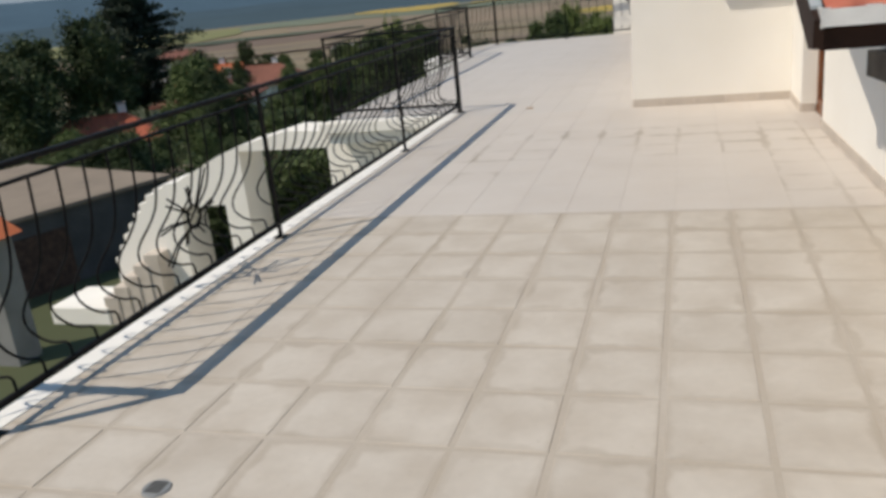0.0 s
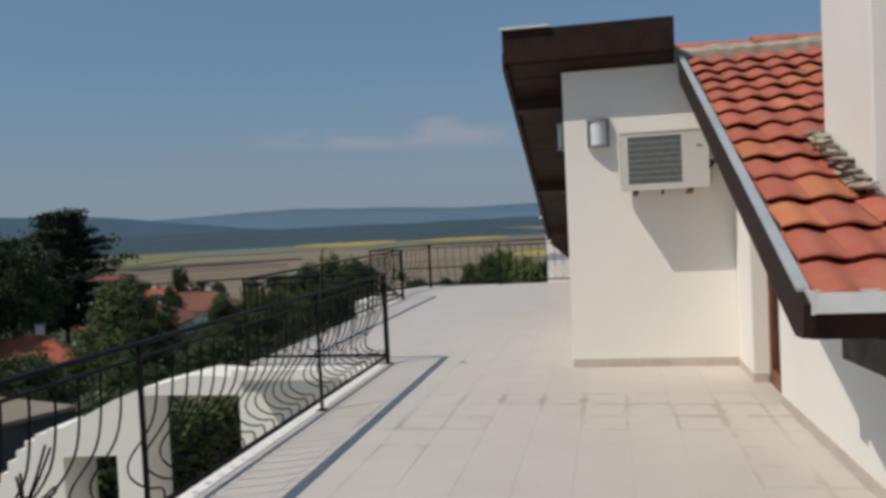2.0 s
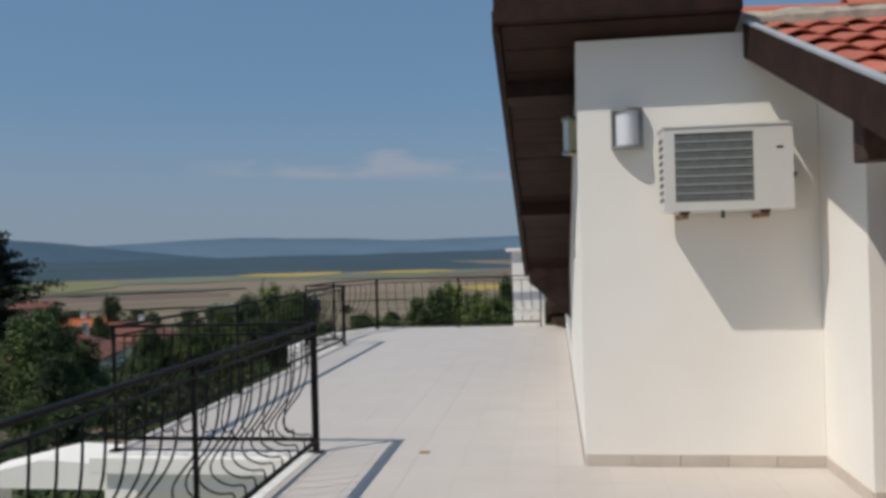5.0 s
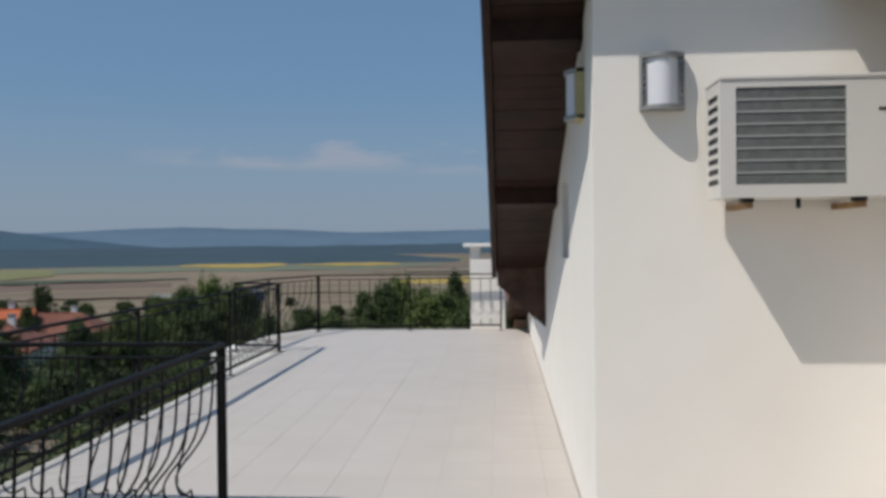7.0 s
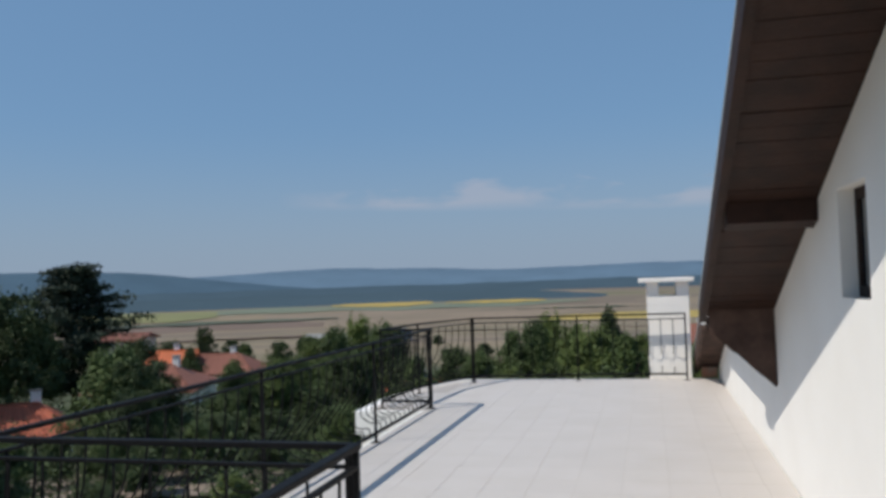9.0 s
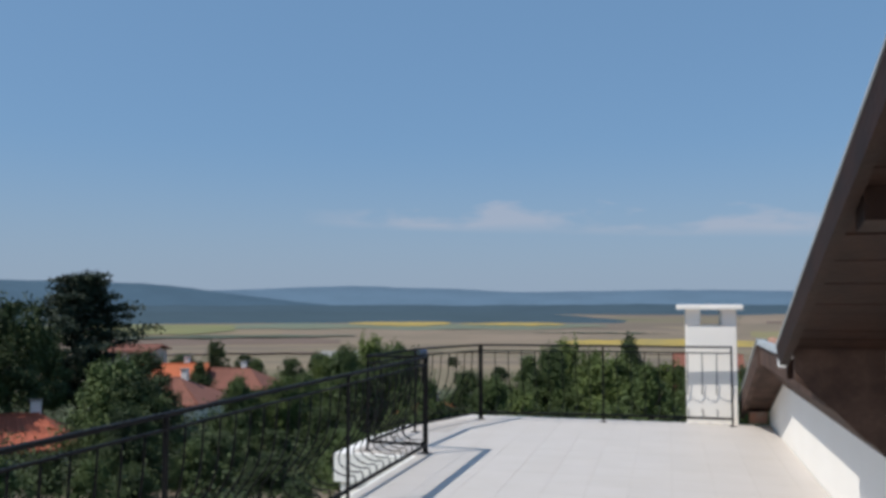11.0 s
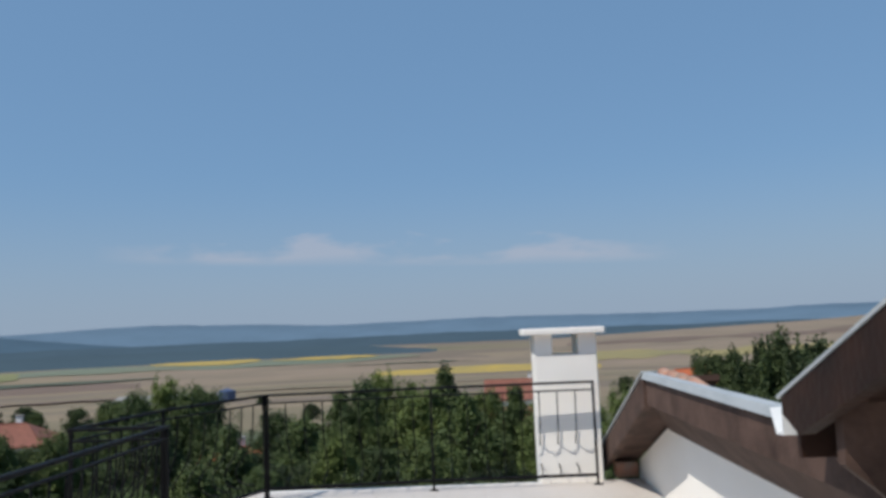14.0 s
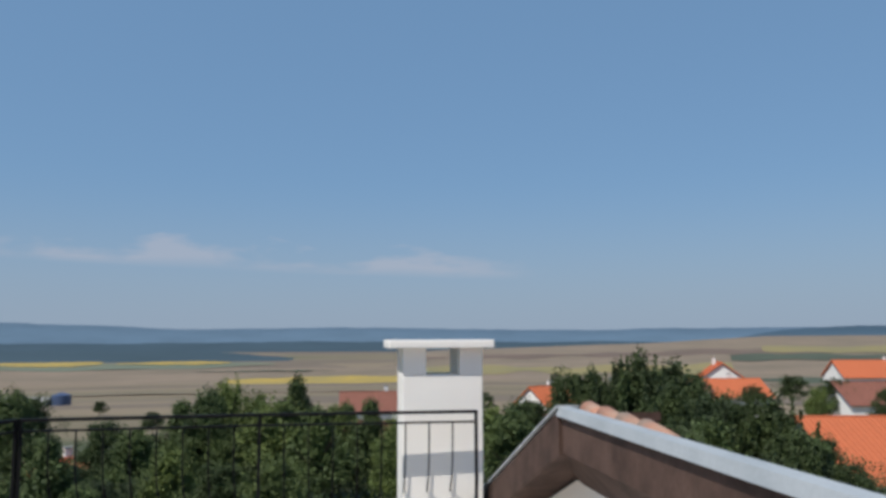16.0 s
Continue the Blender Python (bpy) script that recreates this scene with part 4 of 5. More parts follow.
def slope_field(label, az0, az1, u0, u1, material, lift, seed, ragged=0.0):
    """A field on the long gentle rise beyond the village."""
    bm = bmesh.new()
    rows = []
    n, m = 90, 12
    for i in range(n + 1):
        a = az0 + (az1 - az0) * i / n
        ra = radians(a)
        d1 = 2300
        top = 1.65 + d1 * math.tan(radians(rise(a) + 0.02 * noise.noise(Vector((a * 0.5, 1.5, 0)))))
        col = []
        for j in range(m + 1):
            u = u0 + (u1 - u0) * j / m
            if ragged:
                u = min(1, max(0, u + ragged * noise.noise(Vector((a * 0.35, seed, j * 0.1)))))
            d = 640 + (d1 - 640) * u
            z0 = ground_z(d * math.sin(ra), d * math.cos(ra)) - 0.5 * (1 - u)
            z = z0 + (top - z0) * u ** 1.5
            col.append(bm.verts.new((d * math.sin(ra), d * math.cos(ra), z + lift)))
        rows.append(col)
    for p, q in zip(rows, rows[1:]):
        for k in range(m):
            bm.faces.new((p[k], q[k], q[k + 1], p[k + 1]))
    return tagged(part("field", bm, material, smooth=True), label, "field", kind="stuff")
slope_field("wide tan harvested field rising to the horizon", -13, 80, 0, 1, STUBBLE, 0.6, 1)
slope_field("fading yellow sunflower strip on the rising field", 5, 26, 0.10, 0.22, DULLYELLOW, 0.95, 2, 0.08)
slope_field("dark green hedge strip on the rising field", 18, 44, 0.02, 0.06, WOOD, 1.0, 3, 0.02)
slope_field("brown ploughed strip on the rising field", 6, 40, 0.42, 0.55, PLOUGHED, 1.0, 4, 0.10)
slope_field("yellow sunflower strip near the crest", 28, 44, 0.44, 0.60, DULLYELLOW, 1.2, 5, 0.06)
slope_field("dark copse on the rising field", 26, 42, 0.28, 0.40, WOOD, 1.3, 6, 0.06)

# Distance haze is put into these colours as blue, with emission to lift them.
def hazed_backdrop_mat(name, col, haze_glow):
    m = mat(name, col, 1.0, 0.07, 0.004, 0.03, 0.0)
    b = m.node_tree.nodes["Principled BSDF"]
    b.inputs["Emission Color"].default_value, b.inputs["Emission Strength"].default_value = (*col, 1), haze_glow
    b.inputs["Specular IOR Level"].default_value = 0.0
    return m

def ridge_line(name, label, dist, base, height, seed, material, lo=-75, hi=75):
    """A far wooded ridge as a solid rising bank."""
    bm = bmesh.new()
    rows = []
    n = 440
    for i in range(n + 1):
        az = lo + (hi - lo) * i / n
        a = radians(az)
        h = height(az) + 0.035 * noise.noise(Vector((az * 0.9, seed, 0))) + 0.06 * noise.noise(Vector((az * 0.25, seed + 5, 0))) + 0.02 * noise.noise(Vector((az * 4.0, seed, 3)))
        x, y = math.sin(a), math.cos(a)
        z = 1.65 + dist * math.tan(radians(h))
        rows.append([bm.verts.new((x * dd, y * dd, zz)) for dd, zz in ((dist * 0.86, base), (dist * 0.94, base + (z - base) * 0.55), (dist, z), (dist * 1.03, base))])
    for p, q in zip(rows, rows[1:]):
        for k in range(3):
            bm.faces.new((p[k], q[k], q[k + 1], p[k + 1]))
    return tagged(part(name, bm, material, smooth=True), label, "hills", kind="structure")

def bump(az, c, w):
    return math.exp(-((az - c) / w) ** 2)
# Hill colours carry the blue of distance haze; they also emit faintly.
ridge_line("backdrop_hills", "far hills on the horizon, coloured blue-grey for haze", 4550, -40, lambda a: 0.60 + 0.52 * bump(a, -21, 9) + 0.24 * bump(a, 1, 8) + 0.1 * bump(a, 30, 12), 1, hazed_backdrop_mat("far_hill_haze_tint", (0.098, 0.15, 0.205), 0.22))
ridge_line("backdrop_hills", "nearer wooded hill, coloured blue for haze", 4100, -40, lambda a: -0.35 + 1.76 / (1 + math.exp((a + 28.8) / 3.0)) + 1.08 / (1 + math.exp((27.5 - a) / 1.3)), 2, hazed_backdrop_mat("wooded_hill_haze_tint", (0.064, 0.104, 0.142), 0.18))
# Woods bluer than their foliage: haze painted into the colour, plus weak emission.
ridge_line("backdrop_wood", "dark wooded belt across the plain, coloured bluish for haze", 2700, -31, lambda a: -0.18 + 0.06 * bump(a, 0, 10), 3, hazed_backdrop_mat("wooded_belt_haze_tint", (0.056, 0.086, 0.110), 0.19), -75, 75)
ridge_line("backdrop_wood", "dark wooded belt along the valley floor, coloured bluish for haze", 1560, -31, lambda a: -0.62 - 0.9 / (1 + math.exp(-(a + 4) / 2.5)), 6, hazed_backdrop_mat("valley_wood_haze_tint", (0.056, 0.085, 0.106), 0.19), -75, 2)

# ---- houses of the village ----
def house(label, x, y, z, w, d, h, ridge, turn, roofm, wallm, group="village houses", chimney=True, wins=3, hip=0.0):
    hs = thing("house", label, "house", group=group, at=(x, y, z))
    part("wall", prism([(-d / 2, 0), (d / 2, 0), (d / 2, h), (0, h + (0.02 if hip else ridge - 0.12)), (-d / 2, h)], "x", -w / 2, w / 2), wallm, hs)
    o, t = 0.45, 0.16
    sl = ridge / (d / 2)
    def draw_in(bm):
        """Shorten a slope towards the ridge where the roof is hipped."""
        for v in bm.verts:
            v.co.x *= 1 - hip / (w / 2 + o) * max(0, min(1, (v.co.z - h + o * sl) / (ridge + o * sl)))
        return bm
    for sgn in (-1, 1) if hip else ():
        bm = bmesh.new()
        e, r = sgn * (w / 2 + o), sgn * (w / 2 + o - hip)
        low = [bm.verts.new(p) for p in ((e, -d / 2 - o, h - o * sl), (e, d / 2 + o, h - o * sl), (r, 0, h + ridge))]
        top = [bm.verts.new(v.co + Vector((0, 0, t))) for v in low]
        bm.faces.new(low), bm.faces.new(top)
        for k in range(3):
            bm.faces.new((low[k], low[(k + 1) % 3], top[(k + 1) % 3], top[k]))
        bmesh.ops.recalc_face_normals(bm, faces=bm.faces)
        part("hip_slope", bm, roofm, hs)
    for sgn in (-1, 1):
        slope = prism([(sgn * (d / 2 + o), h - o * sl), (0, h + ridge), (0, h + ridge + t), (sgn * (d / 2 + o), h - o * sl + t)], "x", -w / 2 - o, w / 2 + o)
        bm = bmesh.new()
        n = int(w / 0.4)
        for k in range(n):
            xx = -w / 2 - o + (w + 2 * o) * (k + 0.5) / n
            q = [Vector((xx - 0.08, sgn * (d / 2 + o), h - o * sl + t + 0.004)), Vector((xx + 0.08, sgn * (d / 2 + o), h - o * sl + t + 0.004)), Vector((xx + 0.08, 0, h + ridge + t + 0.004)), Vector((xx - 0.08, 0, h + ridge + t + 0.004))]
            top = [bm.verts.new(v + Vector((0, 0, 0.06))) for v in q]
            bot = [bm.verts.new(v) for v in q]
            bm.faces.new(top)
            for e in range(4):
                bm.faces.new((bot[e], bot[(e + 1) % 4], top[(e + 1) % 4], top[e]))
        bmesh.ops.recalc_face_normals(bm, faces=bm.faces)
        part("roof_slope", draw_in(slope), roofm, hs)
        tagged(part("roof_tile_field", draw_in(bm), roofm, hs), kind="stuff")
    bm = put_box(bmesh.new(), -w / 2 - o + hip, w / 2 + o - hip, -0.14, 0.14, h + ridge + t - 0.05, h + ridge + t + 0.1, 0.04)
    part("ridge", bm, roofm, hs)
    if chimney:
        c = part("chimney", box(w * 0.18, w * 0.18 + 0.6, 0.5, 1.1, h + ridge * 0.6, h + ridge + 0.9, 0.02), COOLWHITE, hs)
        part("chimney_cap", box(w * 0.18 - 0.08, w * 0.18 + 0.68, 0.42, 1.18, h + ridge + 0.9, h + ridge + 1.0), CONCRETE, c)
    for sgn in (-1, 1):
        for k in range(wins):
            xx = -w / 2 + w * (k + 0.5) / wins
            yy = sgn * d / 2
            wd = part("window", box(xx - 0.55, xx + 0.55, min(yy, yy + sgn * 0.04), max(yy, yy + sgn * 0.04), h * 0.45, h * 0.45 + 1.2), COOLWHITE, hs)
            part("pane", box(xx - 0.47, xx + 0.47, min(yy + sgn * 0.041, yy + sgn * 0.05), max(yy + sgn * 0.041, yy + sgn * 0.05), h * 0.45 + 0.08, h * 0.45 + 1.12), GLASSY, wd)
    hs.rotation_euler = (0, 0, radians(turn))
    return hs

house("village house with faded red hipped tile roof among trees", -49.2, 80.6, -10.9, 10, 9, 3.2, 1.9, 14, OLDROOF, WHITE, hip=3.6)
house("small village house with bright orange tile roof", -58.2, 96, -10.9, 8, 6, 3.2, 2.0, 20, ORANGE, WHITE)
house("village house with orange roof behind the dark pines", -41.5, 52.5, -9.8, 8, 6, 2.8, 1.5, 35, CLAYFAR, WHITE, hip=2.4)
house("low house with long faded roof in the village", -53.4, 99.4, -11.2, 12, 8, 3.0, 1.8, 12, OLDROOF, WHITE, hip=3.0)
house("small house with orange roof below the terrace trees", -24, 86, -12.2, 5, 4.5, 2.6, 1.6, 30, ORANGE, WHITE)
house("large house with broad bright orange roof", 44.6, 73.4, -10.4, 22, 16, 2.4, 3.5, -8, ORANGE, WHITE)
house("house with orange roof and white walls", 63, 152, -13.2, 16, 10, 5.2, 2.6, -4, ORANGE, COOLWHITE)
house("house with tall orange gable roof", 72, 168, -12.4, 10, 10, 5.8, 3.6, 70, ORANGE, COOLWHITE)
house("long house with faded brown roof", 84.2, 130, -12.0, 24, 10, 4.2, 2.8, -6, OLDROOF, COOLWHITE)
house("white house with orange roof at the village edge", 112, 180, -12.6, 16, 11, 6.2, 3.2, -10, ORANGE, COOLWHITE)
house("tall beige rendered house behind the pine", -65.0, 99.0, -11.2, 5.6, 6, 7.0, 0.5, 15, OLDROOF, SKIRT, chimney=False)
house("small white house between trees", 56, 150, -12.0, 8, 7, 5.0, 1.6, 5, OLDROOF, COOLWHITE)
house("white house with dull red roof beyond the garden", 4.5, 150, -14, 10, 8, 4.6, 2.6, 0, OLDROOF, COOLWHITE)
house("low white house with dull red roof in the garden", 3.5, 112, -13, 9, 7, 3.2, 2.0, 4, OLDROOF, COOLWHITE)
house("small orange roofed house behind the garden", 33, 150, -14, 7, 7, 5.2, 2.6, 30, ORANGE, COOLWHITE)
house("low white outbuilding behind the garden trees", 27, 118, -12.5, 14, 6, 4.0, 1.0, 0, OLDROOF, COOLWHITE)
farm = thing("farm_shed", "grey farm shed with blue silo in the fields", "shed", at=(-94.5, 262, -19.5))
part("shed_body", prism([(-6, 0), (6, 0), (6, 4), (0, 5.5), (-6, 4)], "x", -16, 14), CONCRETE, farm)
bm = bmesh.new()
cylinder(bm, (17, 0, 0), (17, 0, 6.0), 2.6, 2.6, 20)
cylinder(bm, (17, 0, 6.0), (17, 0, 6.8), 2.6, 0.4, 20)
part("silo", bm, BLUE, farm, "blue metal silo")
garage = thing("garage", "low dark walled garage with dusty flat roof", "garage", at=(-18.5, 24.6, -6.9))
part("garage_wall", box(-9.5, 0, -10.5, 1.6, 0, 2.66, 0.03), DARKWALL, garage)
part("garage_roof", box(-9.7, 0.15, -10.7, 1.75, 2.662, 2.82, 0.03), ASPHALT, garage, "dusty tan flat roof")
part("garage_door", box(0.002, 0.05, -5.2, -2.6, 0, 2.1), OLDTIMBER, garage)
garage.rotation_euler = (0, 0, radians(-19))
hut = thing("gate_pier", "grey gate pier with orange tile cap", "gate pier", at=(-16.3, 16.0, -6.7))
part("pier", box(-0.4, 0.4, -0.4, 0.4, 0, 3.4, 0.02), CONCRETE, hut)
part("tile_cap", prism([(-0.6, 3.402), (0.6, 3.402), (0, 3.8)], "y", -0.6, 0.6), ORANGE, hut)
def drape(name, label, x0, y0, x1, y1, w, material, lift):
    bm = bmesh.new()
    p, q = Vector((x0, y0, 0)), Vector((x1, y1, 0))
    side = (q - p).normalized().cross(Vector((0, 0, 1))) * (w / 2)
    rows = []
    for i in range(31):
        c = p.lerp(q, i / 30)
        rows.append([bm.verts.new((v.x, v.y, max(ground_z(v.x, v.y), ground_z(c.x, c.y)) + lift)) for v in (c - side, c, c + side)])
    for a, b in zip(rows, rows[1:]):
        for k in range(2):
            bm.faces.new((a[k], a[k + 1], b[k + 1], b[k]))
    return tagged(part(name, bm, material), label, name, kind="structure")
drape("road", "dusty village road beside the garden walls", -60, 36, -14, 44, 6.0, ASPHALT, 0.12)
drape("lawn", "patch of dry lawn in the yard", -14, 6, -7, 13, 10, LAWN, 0.08)

# ---- trees ----
def limb_set(bm, rng, h, r):
    cylinder(bm, (0, 0, 0), (0.04 * h, 0.02 * h, h * 0.55), r, r * 0.5, 8)
    for k in range(7):
        a = k * 2.4 + rng.uniform(-0.4, 0.4)
        z = h * rng.uniform(0.25, 0.55)
        q = (math.cos(a) * h * rng.uniform(0.15, 0.27), math.sin(a) * h * rng.uniform(0.15, 0.27), z + h * rng.uniform(0.15, 0.3))
        cylinder(bm, (0.03 * h * z / h, 0.02 * z, z), q, r * 0.4, r * 0.1, 6)
    return bm

def leaves(verts, faces, rng, c, r, n, size, flat=1.0):
    for _ in range(n):
        d = Vector((rng.gauss(0, 1), rng.gauss(0, 1), rng.gauss(0, 1) * flat)).normalized() * r * rng.uniform(0.3, 1.2)
        d.z *= flat
        p = c + d
        u = Vector((rng.gauss(0, 1), rng.gauss(0, 1), rng.gauss(0, 0.6))).normalized()
        w = u.cross(Vector((rng.gauss(0, 1), rng.gauss(0, 1), rng.gauss(0, 1)))).normalized()
        s = size * rng.uniform(0.6, 1.3)
        k = len(verts)
        verts += [p - u * s * 0.5, p + w * s * 0.32, p + u * s * 0.5, p - w * s * 0.32]
        faces.append((k, k + 1, k + 2, k + 3))

def crown(name, verts, faces, material, parent):
    me = bpy.data.meshes.new(name)
    me.from_pydata([tuple(v) for v in verts], [], faces)
    me.materials.append(material)
    ob = new(name, me)
    ob.parent = parent
    return ob

def broad_tree(seed, h, wide, material, label, cone=0.45, clumps=84, shoots=0):
    rng = random.Random(seed)
    tr = thing("tree", label, "tree", group="garden trees", at=(0, 0, -500))
    part("trunk", limb_set(bmesh.new(), rng, h, 0.022 * h), BARK, tr)
    v, f = [], []
    lobes = [(rng.uniform(0, math.tau), rng.uniform(0.75, 1.3)) for _ in range(5)]
    for _ in range(clumps):
        a, e = rng.uniform(0, math.tau), rng.uniform(-0.65, 1.0)
        lobe = max(g * max(0.35, math.cos((a - b) * 0.9)) for b, g in lobes)
        rr = wide * lobe * (1 - cone * max(0, e + 0.1)) * math.sqrt(rng.uniform(0.03, 1))
        c = Vector((math.cos(a) * rr, math.sin(a) * rr, h * (0.56 + 0.38 * e) + rng.uniform(-0.5, 0.5)))
        r = rng.uniform(0.05, 0.15) * h * (1 - 0.4 * max(0, e))
        leaves(v, f, rng, c, r, int(60 + 210 * r), 0.027 * h, rng.uniform(0.6, 1.0))
    # loose sprays along the outline
    for _ in range(46):
        a, e = rng.uniform(0, math.tau), rng.uniform(0.0, 1.0)
        rr = wide * (1.05 - (cone + 0.25) * e) * rng.uniform(0.6, 1.15)
        c = Vector((math.cos(a) * rr, math.sin(a) * rr, h * (0.60 + 0.40 * e)))
        leaves(v, f, rng, c, 0.05 * h, 26, 0.025 * h, 1.6)
    # upright shoots that stand out of the crown
    for _ in range(shoots):
        a, rr, z0, z1 = rng.uniform(0, math.tau), wide * math.sqrt(rng.uniform(0.02, 0.9)), h * rng.uniform(0.6, 0.72), h * rng.uniform(0.8, 1.03)
        z1 -= 0.22 * h * (rr / wide) ** 2
        lean = rng.uniform(0.9, 1.25)
        for k in range(9):
            q = k / 8
            leaves(v, f, rng, Vector((math.cos(a) * rr * (1 + (lean - 1) * q), math.sin(a) * rr * (1 + (lean - 1) * q), z0 + (z1 - z0) * q)), h * (0.042 - 0.028 * q), 22, 0.026 * h, 1.3)
    crown("crown", v, f, material, tr)
    return tr

def pine_tree(seed, h, label):
    rng = random.Random(seed)
    tr = thing("conifer", label, "conifer", group="dark conifers", at=(0, 0, -500))
    bm = cylinder(bmesh.new(), (0, 0, 0), (0, 0, h * 0.97), 0.022 * h, 0.004 * h, 8)
    v, f = [], []
    for k in range(13):
        z = h * (0.22 + 0.74 * k / 12)
        reach = h * (0.46 if k < 7 else 0.40) * (1 - 0.55 * (k / 12) ** 2.6) * rng.uniform(0.55, 1.2)
        for b in range(7):
            a = b * math.tau / 7 + k * 1.7 + rng.uniform(-0.4, 0.4)
            L = reach * rng.uniform(0.55, 1.2)
            up = rng.uniform(-0.05, 0.32)
            cylinder(bm, (0, 0, z), (math.cos(a) * L, math.sin(a) * L, z + up * L), 0.006 * h, 0.002 * h, 5)
            for q in (0.4, 0.7, 1.0):
                leaves(v, f, rng, Vector((math.cos(a) * L * q, math.sin(a) * L * q, z + up * L * q + rng.uniform(-0.1, 0.2))), 0.085 * h * (1.1 - 0.25 * q) * rng.uniform(0.6, 1.35), 150, 0.022 * h, 0.5)
    part("trunk", bm, BARK, tr)
    crown("crown", v, f, NEEDLE, tr)
    return tr

kinds = [broad_tree(21, 8, 3.0, LEAF, "leafy dark green garden tree below the terrace"),
         broad_tree(22, 8, 2.6, LEAF2, "fresh green bushy tree below the terrace"),
         broad_tree(23, 8, 3.6, LEAF, "broad dark green tree with uneven crown"),
         broad_tree(24, 8, 2.2, LEAF, "slim dark green fruit tree"),
         broad_tree(25, 8, 2.0, LEAF3, "slender pointed green tree below the terrace", 0.85, 70),
         broad_tree(26, 8, 3.0, LEAF3, "feathery mid-green garden tree below the terrace", 0.6),
         broad_tree(27, 8, 1.25, LEAF, "narrow dark pointed conifer in the garden", 0.95, 60),
         broad_tree(28, 8, 2.3, LEAF, "airy dark green tree with feathery upright shoots", 0.8, 30, 34)]
pine = pine_tree(31, 12, "tall dark conifer with layered branches")
rng = random.Random(77)
def stand(kind, az, dist, top, turn=0, wide=1.0, ex=0.0, ey=10.0):
    """A tree at a bearing and distance from the walk's middle, with its crown's top at that height."""
    x, y = ex + dist * math.sin(radians(az)), ey + dist * math.cos(radians(az))
    g = ground_z(x, y) - 0.1
    ob = copy_thing(kind, pose(x, y, g, 0, 0, turn))
    s = (top - g) / (12.0 if kind is pine else 8.2)
    ob.scale = (s * wide, s * wide, s)
    return ob

stand(pine, -39.9, 74, 3.7, 10, 0.95)
stand(pine, -53, 60, 1.2, 200, 1.1)
